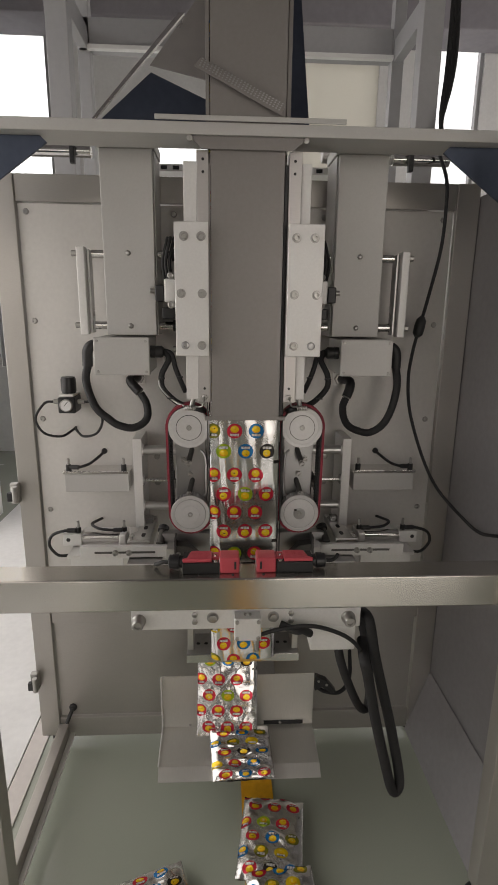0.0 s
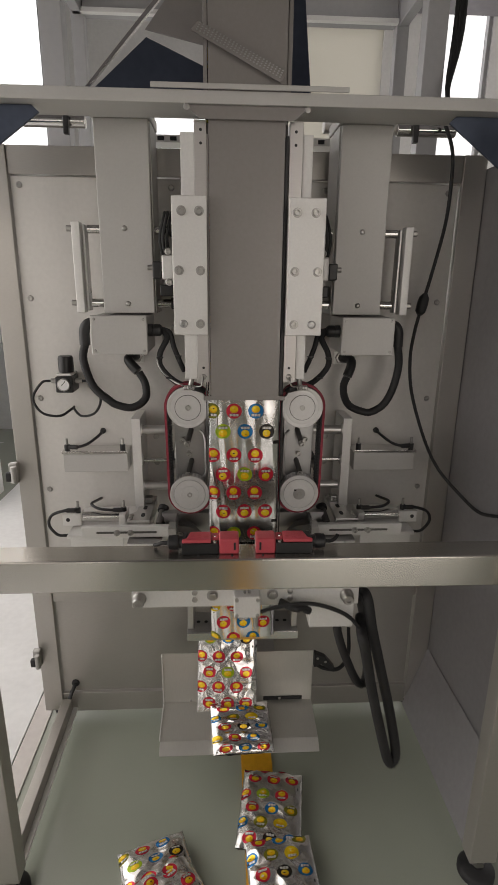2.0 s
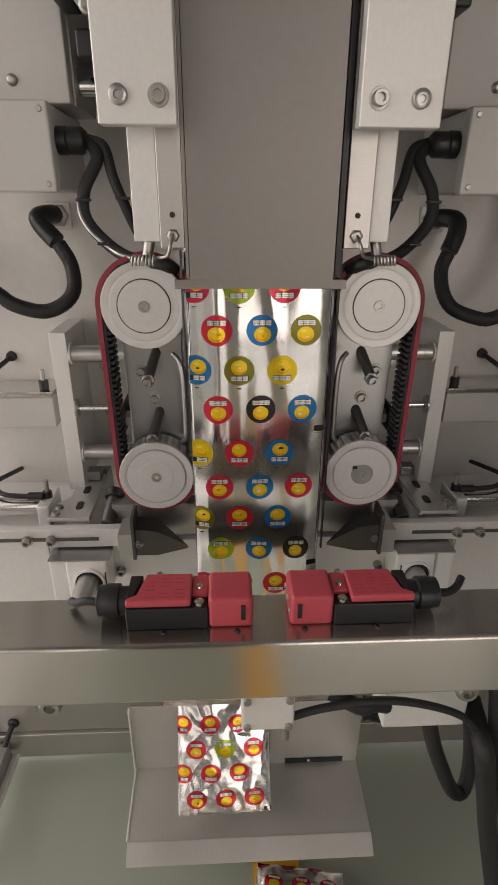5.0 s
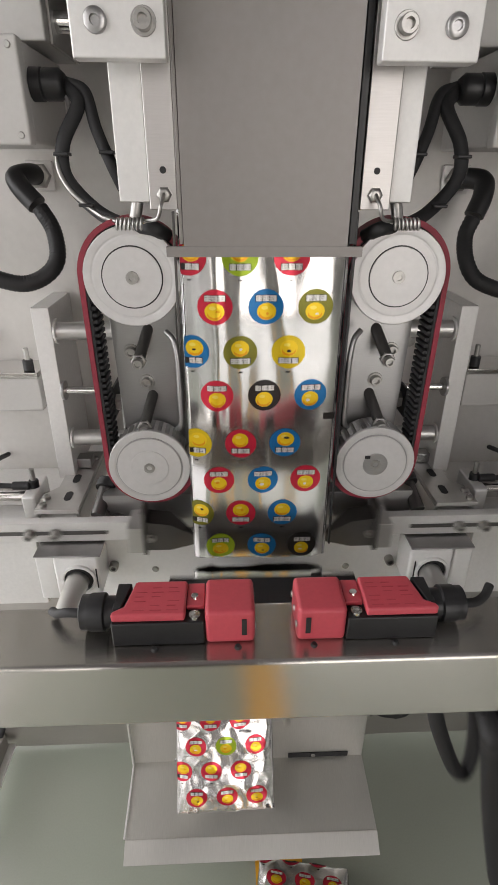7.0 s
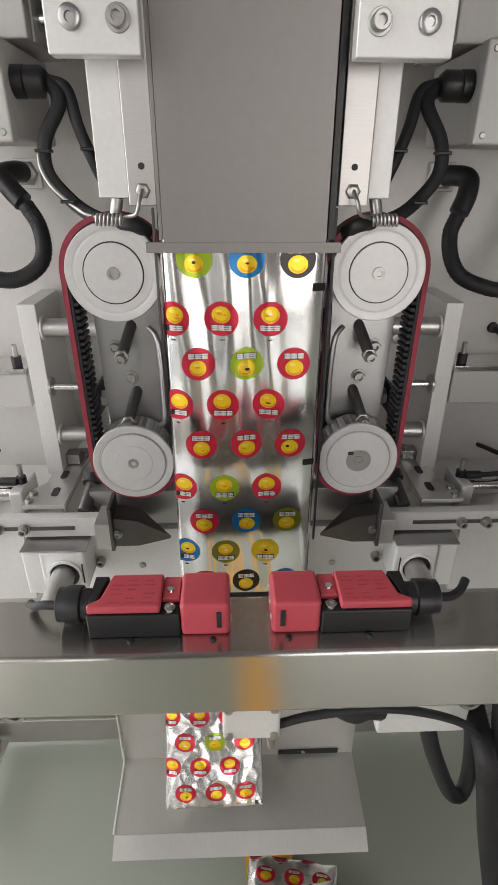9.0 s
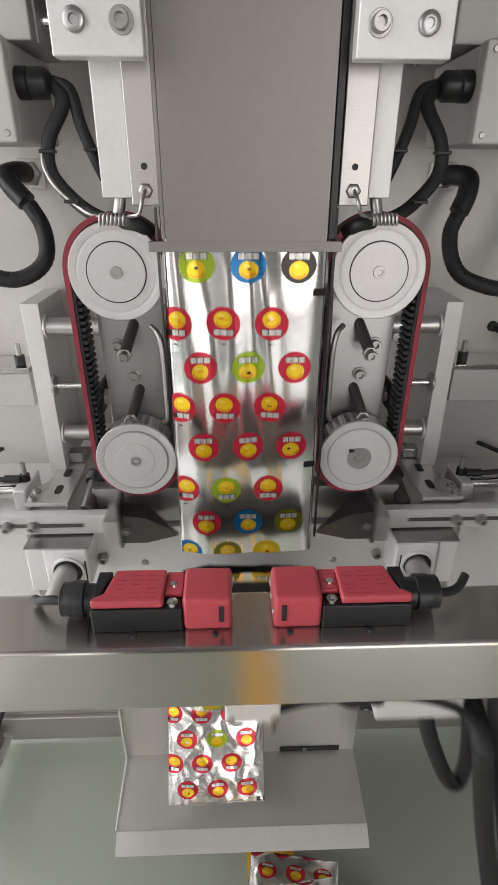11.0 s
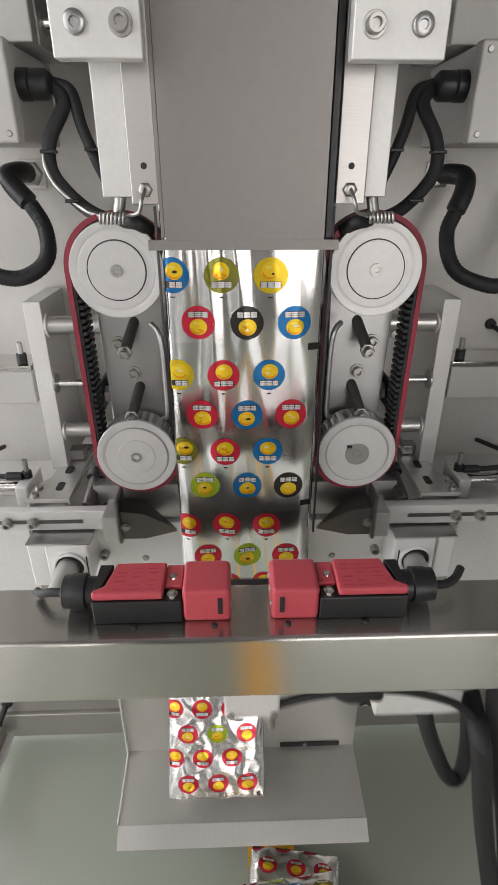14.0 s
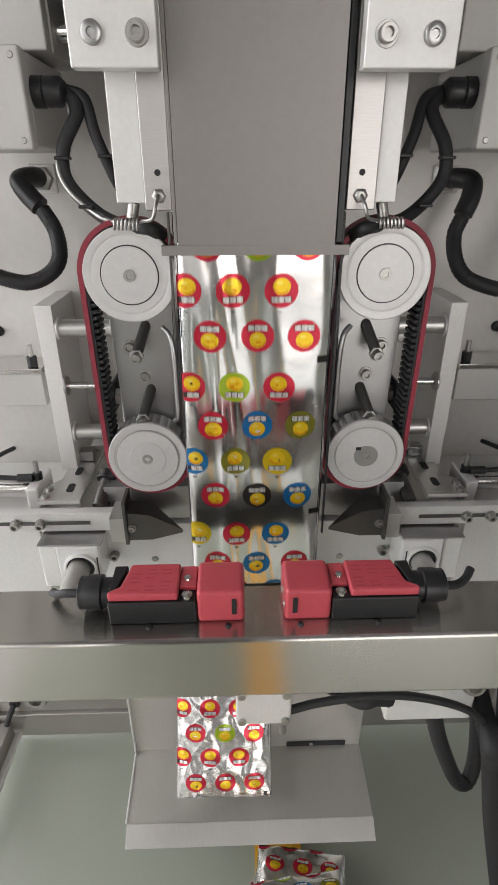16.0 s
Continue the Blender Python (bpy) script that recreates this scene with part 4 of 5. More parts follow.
for x, r in ((-0.112, 0.0065), (-0.074, 0.0125), (0.055, 0.0125), (0.093, 0.0065)):
    if r > 0.01:
        part("recess", lathe(B(), [(r, 0), (r, 0.0008)], (x, 1.008, 0.688), seg=24), ALU_DK, fj)
        part("bolt", lathe(B(), [(r * 0.72, 0.0), (r * 0.72, 0.005), (r * 0.5, 0.006)], (x, 1.007, 0.687), seg=6), BOLT, fj)
    else:
        for z in (0.679, 0.696):
            part("bolt", lathe(B(), [(r, 0), (r, 0.003), (r * 0.6, 0.0045)], (x, 1.008, z), seg=6), BOLT, fj)
cb = part("knife_block", box(B(), -0.029, 0.027, 0.975, 1.0075, 0.652, 0.704, 0.003), ALU, fj, "small white cylinder block of the cutting knife")
for x in (-0.023, 0.021):
    for z in (0.659, 0.697):
        part("screw", lathe(B(), [(0.0042, 0), (0.0042, 0.003), (0.002, 0.0035)], (x, 0.975, z), seg=12), BOLT, cb)
for x in (-0.006, 0.004):
    part("port", lathe(B(), [(0.003, 0), (0.003, 0.004)], (x, 0.990, 0.704), (0, 0, 1), 10), BOLT, cb)
part("fitting", rod(B(), (0.018, 0.990, 0.6515), (0.020, 0.988, 0.622), 0.0062, 0.004, 12), BOLT, cb)
part("seal_bar", box(B(), -0.108, 0.104, 1.031, 1.085, 0.700, 0.742, 0.0015), BLACKP, fj, "dark coated sealing bar")
for x in (-0.1330, 0.1300):
    part("lower_stay", box(B(), x - 0.007, x + 0.007, 1.185, 1.243, 0.485, 0.60, 0.001), ROD, rj)
part("lower_tray", box(B(), -0.142, 0.139, 1.17, 1.26, 0.478, 0.484, 0.001), ALU_DK, rj)
part("tray_lip", box(B(), -0.142, 0.139, 1.1675, 1.1695, 0.462, 0.4835, 0.0005), CHROME, rj)
for x in (-0.115, -0.095, 0.09, 0.11):
    part("tray_hole", lathe(B(), [(0.005, 0), (0.005, 0.0006)], (x, 1.215, 0.4841), (0, 0, 1), 14), BLACK, rj)
part("terminal_box", box(B(), 0.138, 0.236, 1.012, 1.060, 0.600, 0.6595, 0.003), ALU, fj, "white terminal box under the jaw")
bm = B()
hose(bm, [(0.026, 0.985, 0.660), (0.06, 0.985, 0.671), (0.12, 0.985, 0.679), (0.169, 0.988, 0.668), (0.219, 0.995, 0.639), (0.255, 1.01, 0.59), (0.270, 1.03, 0.54)], 0.0045, 10)
part("cable", bm, BLACK, fj)
bm = B()
hose(bm, [(0.07, 1.004, 0.672), (0.10, 0.99, 0.665), (0.118, 0.995, 0.662), (0.135, 1.004, 0.648)], 0.0085, 10)
part("cable_sleeve", bm, BLACK, fj)
bm = B()
hose(bm, [(0.262, 1.05, 0.6), (0.253, 0.993, 0.589), (0.264, 0.993, 0.548), (0.287, 0.993, 0.441), (0.315, 0.993, 0.33), (0.338, 0.993, 0.247), (0.352, 0.996, 0.231), (0.360, 1.003, 0.262), (0.332, 1.008, 0.393), (0.304, 1.012, 0.502), (0.281, 1.012, 0.591), (0.264, 1.012, 0.671), (0.262, 1.06, 0.665)], 0.0115, 12, 8, 0.04, 0.005)
part("conduit", bm, BLACK, fj, "long black conduit loop")
bm = B()
hose(bm, [(0.205, 1.04, 0.60), (0.212, 1.04, 0.56), (0.230, 1.04, 0.505), (0.264, 1.045, 0.428), (0.287, 1.055, 0.415), (0.294, 1.07, 0.465), (0.285, 1.09, 0.557), (0.27, 1.10, 0.63)], 0.0098, 12, 8, 0.04, 0.005)
part("conduit", bm, BLACK, fj, "short black conduit loop")

# ---- guard switches on the cross bar ----
for s in (-1, 1):
    m = -0.0035
    gs = thing("guard_switch", "red and black plastic guard switch with a cable gland", "safety switch", (m + s * 0.075, 0.968, 0.82), "guard switches")
    hx0, hx1 = sorted((m + s * 0.0165, m + s * 0.0555))
    head = part("head", box(B(), hx0, hx1, 0.949, 0.989, 0.8205, 0.853, 0.0038), RED, gs)
    part("key_slot", box(B(), m + s * 0.025 - 0.002, m + s * 0.025 + 0.002, 0.9478, 0.9488, 0.830, 0.846, 0.0003), BLACK, head)
    for y in (0.953, 0.970, 0.986):
        part("screw", lathe(B(), [(0.0028, 0), (0.0024, 0.001)], (m + s * 0.0165, y, 0.836), (-s, 0, 0), 10), BOLT, head)
    bx0, bx1 = sorted((m + s * 0.056, m + s * 0.128))
    part("body", box(B(), bx0, bx1, 0.949, 0.989, 0.8205, 0.8435, 0.0015), BLACKP, gs)
    poly = [(m + s * 0.0705, 0.950), (m + s * 0.1275, 0.950), (m + s * 0.1275, 0.9545), (m + s * 0.1185, 0.960), (m + s * 0.1130, 0.988), (m + s * 0.0705, 0.988)]
    lid = part("lid", prism(B(), poly, 0.8440, 0.852, "z", 0.0022), RED, gs)
    part("end_slope", prism(B(), [(m + s * 0.1215, 0.959), (m + s * 0.1275, 0.959), (m + s * 0.1275, 0.988), (m + s * 0.1160, 0.988)], 0.8440, 0.8500, "z", 0.001), BLACKP, gs)
    ax0, ax1 = sorted((m + s * 0.056, m + s * 0.0702))
    part("screw_ledge", box(B(), ax0, ax1, 0.962, 0.988, 0.8440, 0.8485, 0.001), RED, gs)
    part("screw", lathe(B(), [(0.0045, 0), (0.0045, 0.003), (0.002, 0.0035)], (m + s * 0.0635, 0.955, 0.8436), (0, 0, 1), 14), CHROME, gs)
    part("screw", lathe(B(), [(0.0036, 0), (0.003, 0.0015)], (m + s * 0.0640, 0.972, 0.8486), (0, 0, 1), 12), CHROME, gs)
    # embossing on the lid, its shade coloured in as darker red dashes
    bm = B()
    for k in range(6):
        for j in range(3):
            if (k + j) % 4 != 3:
                x = m + s * (0.080 + 0.013 * j)
                box(bm, x - 0.005, x + 0.004 - 0.002 * (k % 2), 0.954 + 0.005 * k, 0.9549 + 0.005 * k, 0.8521, 0.8523, 0)
    tagged(part("relief_shade", bm, REDDK, lid), "moulded marks with their shade put into a darker red", kind="stuff")
    g = part("gland", lathe(B(), [(0.0125, 0), (0.0125, 0.008), (0.0150, 0.009), (0.0150, 0.020), (0.0140, 0.022), (0.0140, 0.027), (0.007, 0.030)], (m + s * 0.1265, 0.969, 0.838), (s, 0, 0), 22), BLACKP, gs)
    bm = B()
    hose(bm, [(m + s * 0.157, 0.969, 0.837), (m + s * 0.168, 0.971, 0.836), (m + s * 0.177, 0.976, 0.838 if s > 0 else 0.830), (m + s * 0.184, 0.984, 0.842 if s > 0 else 0.8255)], 0.0038, 10)
    part("cable", bm, BLACK, g)
    part("mounting_screw", lathe(B(), [(0.003, 0), (0.002, 0.002)], (m + s * 0.030, 0.9455, 0.8200), (0, 0, 1), 10), BLACK, gs)
    part("mounting_screw", lathe(B(), [(0.003, 0), (0.002, 0.002)], (m + s * 0.095, 0.9455, 0.8200), (0, 0, 1), 10), BLACK, gs)

# ---- pressure regulator ----
rg = thing("pressure_regulator", "black pressure regulator with a round gauge and two hoses", "regulator", (-0.438, 1.36, 1.06))
part("body", box(B(), -0.460, -0.417, 1.325, 1.385, 1.066, 1.106, 0.004), BLACKP, rg)
part("knob", lathe(B(), [(0.0175, 0), (0.0185, 0.008), (0.0185, 0.034), (0.016, 0.040)], (-0.438, 1.355, 1.114), (0, 0, 1), 28), BLACKP, rg)
part("neck", box(B(), -0.456, -0.421, 1.330, 1.380, 1.1065, 1.1135, 0.002), ALU, rg)
ga = part("gauge", lathe(B(), [(0.0155, 0), (0.0155, 0.006), (0.014, 0.007), (0.0135, 0.0055)], (-0.438, 1.325, 1.087), seg=28), BOLT, rg)
part("dial", lathe(B(), [(0.0132, 0.0058), (0.0131, 0.0062)], (-0.438, 1.325, 1.087), seg=28), WALL, ga)
part("needle", box(B(), -0.4388, -0.4372, 1.3182, 1.3186, 1.084, 1.098, 0, Matrix.Rotation(radians(40), 4, "Y")), BLACK, ga)
part("bracket", box(B(), -0.452, -0.424, 1.3855, 1.3995, 1.07, 1.11, 0.001), BOLT, rg)
for s in (-1, 1):
    part("port_nut", rod(B(), (-0.4385 + s * 0.022, 1.352, 1.092), (-0.4385 + s * 0.038, 1.352, 1.092), 0.0065, seg=6), BOLT, rg)
    bm = B()
    hose(bm, [(-0.4385 + s * 0.038, 1.352, 1.092), (-0.4385 + s * 0.060, 1.345, 1.088), (-0.4385 + s * 0.083, 1.34, 1.05), (-0.4385 + s * 0.066, 1.345, 1.012), (-0.4385 + s * 0.028, 1.36, 1.000), (-0.4385 + s * 0.004, 1.385, 1.012), (-0.4385, 1.398, 1.016)], 0.0032, 8)
    part("air_hose", bm, BLACK, rg)

# ---- long lead hanging down the panel ----
cable_r = thing("hanging_cable", "thin black cable with an inline plug hanging before the panel", "cable", (0.45, 1.34, 0.72))
bm = B()
hose(bm, [(0.462, 1.38, 1.70), (0.474, 1.34, 1.628), (0.480, 1.34, 1.569), (0.477, 1.34, 1.471), (0.456, 1.34, 1.356), (0.440, 1.34, 1.283), (0.428, 1.34, 1.221), (0.423, 1.34, 1.151), (0.436, 1.34, 1.063), (0.478, 1.33, 0.942), (0.522, 1.315, 0.86), (0.56, 1.222, 0.81), (0.577, 1.182, 0.798), (0.578, 1.132, 0.813), (0.578, 1.103, 0.824)], 0.0042, 10)
part("lead", bm, BLACK, cable_r)
part("plug", lathe(B(), [(0.006, -0.026), (0.0125, -0.018), (0.0135, 0.0), (0.0125, 0.016), (0.006, 0.026)], (0.4405, 1.34, 1.285), (0.2, 0, 1), 18), BLACKP, cable_r)

# ---- discharge chute ----
chute = thing("discharge_chute", "bent steel discharge chute with a front lip", "chute", (0, 1.2, 0.15))
part("back_plate", box(B(), -0.217, 0.199, 1.2555, 1.258, 0.1935, 0.356, 0.0008), CHUTE, chute)
part("tray", prism(B(), [(1.2580, 0.1910), (1.1370, 0.1755), (1.1370, 0.1780), (1.2580, 0.1935)], -0.217, 0.199, "x", 0.0004), CHUTE, chute)
part("lip", prism(B(), [(1.1365, 0.1775), (1.1100, 0.158), (1.1088, 0.160), (1.1360, 0.1797)], -0.217, 0.199, "x", 0.0004), CHUTE, chute)
part("side_edge", prism(B(), [(1.2553, 0.356), (1.2553, 0.1940), (1.1375, 0.179), (1.1375, 0.1815), (1.248, 0.1970), (1.248, 0.35)], -0.2198, -0.2172, "x", 0.0003), ALU, chute)
part("slot", box(B(), 0.062, 0.172, 1.2535, 1.2552, 0.1955, 0.2075, 0.0004), BLACK, chute)
part("screw", lathe(B(), [(0.004, 0), (0.003, 0.002)], (0.108, 1.2530, 0.2015), seg=10), BOLT, chute)
part("screw", lathe(B(), [(0.004, 0), (0.003, 0.002)], (-0.142, 1.2553, 0.200), seg=10), BOLT, chute)
part("mount", box(B(), -0.10, 0.10, 1.2585, 1.3955, 0.26, 0.30, 0.001), ALU_DK, chute)
sensor = thing("chute_sensor", "black sensor bracket with cable behind the chute", "sensor", (0.21, 1.28, 0.3))
bm = B()
prism(bm, [(0.203, 0.345), (0.235, 0.330), (0.262, 0.295), (0.250, 0.290), (0.222, 0.310), (0.203, 0.300)], 1.255, 1.275, "y", 0.001)
part("bracket", bm, BLACKP, sensor)
for x, z in ((0.212, 0.330), (0.235, 0.318)):
    part("screw", lathe(B(), [(0.004, 0), (0.003, 0.002)], (x, 1.255, z), seg=10), BOLT, sensor)
bm = B()
hose(bm, [(0.205, 1.27, 0.305), (0.235, 1.27, 0.285), (0.28, 1.28, 0.275), (0.315, 1.32, 0.29), (0.33, 1.39, 0.33)], 0.0055, 10)
part("cable", bm, BLACK, sensor)
bx = thing("drain_plug", "small black plug in the lower panel", "plug", (-0.515, 1.39, 0.17))
part("plug", lathe(B(), [(0.012, 0), (0.012, 0.004), (0.008, 0.008)], (-0.505, 1.404, 0.145), seg=18), BLACKP, bx)
bm = B()
hose(bm, [(-0.505, 1.397, 0.145), (-0.508, 1.388, 0.138), (-0.514, 1.380, 0.124), (-0.518, 1.374, 0.112)], 0.006, 8)
part("tail", bm, BLACK, bx)

# ---- uprights and beams behind the collar ----
rack = thing("hopper_rack", "grey painted upright frame behind the collar", "frame", (0, 1.7, 1.667))
for x in (-0.475, 0.505):
    part("upright", box(B(), x - 0.028, x + 0.028, 1.60, 1.65, 1.40, 3.0, 0.002), FRAMEG, rack)
part("cross_beam", box(B(), -0.485, 0.485, 1.901, 1.940, 2.092, 2.180, 0.002), FRAMEG, rack)
part("beam_flange", box(B(), -0.485, 0.485, 1.880, 1.9005, 2.088, 2.100, 0.001), ALU_LT, rack)
for x in (-0.475, 0.505):
    part("side_beam", box(B(), x - 0.015, x + 0.015, 1.651, 1.8995, 2.088, 2.150, 0.002), FRAMEG, rack)
    part("rear_upright", box(B(), x - 0.019, x + 0.019, 1.901, 1.940, 0.0, 3.0, 0.002), FRAMEG, rack)
part("front_roller", rod(B(), (0.19, 1.42, 1.690), (0.40, 1.42, 1.690), 0.018, seg=22, bev=0.002), ALU, rack)
part("roller_collar", rod(B(), (0.322, 1.42, 1.690), (0.330, 1.42, 1.690), 0.021, seg=22, bev=0.001), BLACK, rack)
cbl = thing("cable_bundle", "bundle of black cables beside the upright", "cables", (0.55, 1.55, 1.667))
for k in range(3):
    bm = B()
    hose(bm, [(0.66, 1.45, 1.74 + 0.012 * k), (0.56, 1.50, 1.73 + 0.008 * k), (0.53, 1.55, 1.80), (0.56 + 0.01 * k, 1.62, 2.0), (0.57, 1.65, 2.4)], 0.006, 8)
    part("cable", bm, BLACK, cbl)
bm = B()
prism(bm, [(0.50, 1.668), (0.70, 1.668), (0.70, 1.735), (0.60, 1.705)], 1.18, 1.30, "y", 0.002)
cov = thing("dark_cover", "dark sheet cover on the collar plate", "cover", (0.6, 1.25, 1.667))
part("sheet", bm, COLLAR, cov)
dr = thing("drag_chain", "white perforated cable tray behind the plate", "cable tray", (0, 1.5, 1.60))
part("tray", box(B(), -0.25, 0.25, 1.46, 1.52, 1.655, 1.672, 0.001), ALU, dr)
for k in range(16):
    part("tray_slot", box(B(), -0.235 + 0.03 * k, -0.219 + 0.03 * k, 1.4592, 1.4598, 1.659, 1.668, 0), BLACK, dr)

# ---- film in bag lengths ----
LEN, HALF = 0.2575, 0.0800


def film_surface(x, z, seed, bulge, crease):
    """How far the front of a bag stands out at (x, z), z from the bag's middle."""
    ex = max(0.0, 1 - (abs(x) / HALF) ** 6)
    if seed < 30:  # still one web: the surface runs on from bag to bag
        z, seed, ez = z + LEN * (seed - 11), 3.7, 1.0
        w = 0.55 - 1.7 * abs(noise.noise((x * 34 + 3 * z, z * 3, seed * 3.1))) + 0.3 * noise.noise((x * 60, z * 4, 1.0)) + 0.10 * noise.noise((x * 120, z * 8 + seed, 5.0))
        w *= 0.45 + 1.1 * max(0.0, min(1.0, 0.6 - x * 7))
        c = noise.noise((x * 11 + z * 6, z * 11 - x * 5 + seed, 9.0)) + 0.07 * noise.noise((x * 60 + seed, z * 40, 2.0))
        return bulge * ex + 0.0026 * w * ex + 1.25 * crease * c * ex
    ez = max(0.0, min(1.0, (LEN / 2 - abs(z)) / 0.035)) ** 0.6
    # sharp folds in three directions and a fine crumple
    c = 0.0
    for q, (u, v) in enumerate(((9, 17), (19, -8), (23, 26))):
        c += (0.55, 0.5, 0.3)[q] * (1 - 3.2 * abs(noise.noise((x * u + z * v + seed, x * v * 0.6 - z * u * 0.6, 7.0 * q + seed))))
    c += 0.22 * noise.noise((x * 75 + seed, z * 60, 2.0))
    pucker = 0.0022 * noise.noise((x * 95 + seed, z * 6, 4.0)) * max(0.0, 1 - (LEN / 2 - abs(z)) / 0.04)
    return bulge * ex * ez + crease * c * ex + pucker


# the print repeats in three groups of four rows, listed downwards
R, U, O, G, Y, K = "red", "blue", "olive", "green", "yellow", "black"
GROUPS = (((R, R, R), (R, G, R), (R, R, R), (R, R, R)), ((Y, R, U), (R, U, R), (O, R, U), (G, U, K)), ((R, G, R), (R, U, O), (U, O, Y), (R, K, U)))
GROUP_LEN, GROUP_TOP, ROW_DROP = 0.1937, 0.9855, (0.0303, 0.0763, 0.1215, 0.1680)


def film_bag(name, label, seed, start, at=(0, 0, 0), bulge=0.005, crease=0.0018, length=LEN, group="film bags"):
    """A foil bag cut from the printed web at start; its middle is at the thing's base."""
    k = length / LEN
    bm = B()
    nx, nz = (40, 54) if seed < 30 else (52, 76)
    front, back = [], []
    for j in range(nz + 1):
        fr, bk = [], []
        for i in range(nx + 1):
            x, z = -HALF + 2 * HALF * i / nx, -LEN / 2 + LEN * j / nz
            y = -film_surface(x, z, seed, bulge, crease)
            fr.append(bm.verts.new((x, y, z * k)))
            bk.append(fr[-1] if i in (0, nx) else bm.verts.new((x, 0.0025 + 1.4 * abs(film_surface(x, z, seed, bulge, crease)), z * k)))
        front.append(fr)
        back.append(bk)
    for j in range(nz):
        for i in range(nx):
            bm.faces.new((front[j][i], front[j][i + 1], front[j + 1][i + 1], front[j + 1][i]))
            bm.faces.new((back[j][i + 1], back[j][i], back[j + 1][i], back[j + 1][i + 1]))
    ob = new(name, mesh_of(name, bm, FOIL if seed < 30 else FOIL_BAG))
    ob.location = at
    tagged(ob, label, "bag", group)
    rnd = random.Random(seed)
    for n in range(-9, 30):
        top = GROUP_TOP + GROUP_LEN * n - start - LEN / 2
        for row, cols in enumerate(GROUPS[n % 3]):
            z0, shift = top - ROW_DROP[row], row % 2
            if abs(z0) < LEN / 2 + 0.014:
                for c, key in enumerate(cols):
                    x0 = (-0.0475, 0.0020, 0.0505)[c] if shift else (-0.0715, -0.0230, 0.0255)[c]
                    printed_dot(ob, x0, z0, key, seed, bulge, crease, k, shift, rnd)
        if abs(top) < LEN / 2 - 0.004:
            bm = B()
            quad_on(bm, 0.066, 0.0785, top - 0.0037, top + 0.0037, seed, bulge, crease, k, 0.0006, 0)
            mark = new("register_mark", mesh_of("register_mark", bm, PRINT["black"]))
            mark.parent = ob
    return ob


def quad_on(bm, x0, x1, z0, z1, seed, bulge, crease, k, lift, mat):
    z0, z1 = max(z0, -LEN / 2), min(z1, LEN / 2)
    if z1 - z0 < 0.0001:
        return
    vs = [bm.verts.new((x, -film_surface(x, z, seed, bulge, crease) - lift, z * k)) for x, z in ((x0, z0), (x1, z0), (x1, z1), (x0, z1))]
    bm.faces.new(vs).material_index = mat


def disc_on(bm, x0, z0, r, rz, seed, bulge, crease, k, lift, mat, seg=22, rings=4):
    if abs(z0) >= LEN / 2 + rz:
        return

    def at(x, z):
        z = max(-LEN / 2, min(LEN / 2, z))
        x = max(-HALF + 0.0006, min(HALF - 0.0006, x))
        return bm.verts.new((x, -film_surface(x, z, seed, bulge, crease) - lift, z * k))
    mid, last = at(x0, z0), None
    for q in range(1, rings + 1):
        f = q / rings
        ring = [at(x0 + r * f * math.cos(2 * math.pi * a / seg), z0 + rz * f * math.sin(2 * math.pi * a / seg)) for a in range(seg)]
        for a in range(seg):
            b = (a + 1) % seg
            face = bm.faces.new((mid, ring[a], ring[b])) if last is None else bm.faces.new((last[a], ring[a], ring[b], last[b]))
            face.material_index = mat
        last = ring


def glyph_on(bm, xc, zc, spine, seed, bulge, crease, k, lift, mat):
    """One unreadable sign of the print: an upright stroke with three bars, as one face."""
    a, b, half = spine, spine + 0.0014, 0.0031
    bars = ((-0.0026, -0.0012), (-0.0007, 0.0007), (0.0012, 0.0026))
    pts = [(a, -0.0029)] + [p for lo, hi in bars for p in ((a, lo), (-half, lo), (-half, hi), (a, hi))] + [(a, 0.0029), (b, 0.0029)]
    pts += [p for lo, hi in reversed(bars) for p in ((b, hi), (half, hi), (half, lo), (b, lo))] + [(b, -0.0029)]
    if abs(zc) > LEN / 2 - 0.003:
        return
    bm.faces.new([bm.verts.new((xc + x, -film_surface(xc + x, zc + z, seed, bulge, crease) - lift, (zc + z) * k)) for x, z in reversed(pts)]).material_index = mat


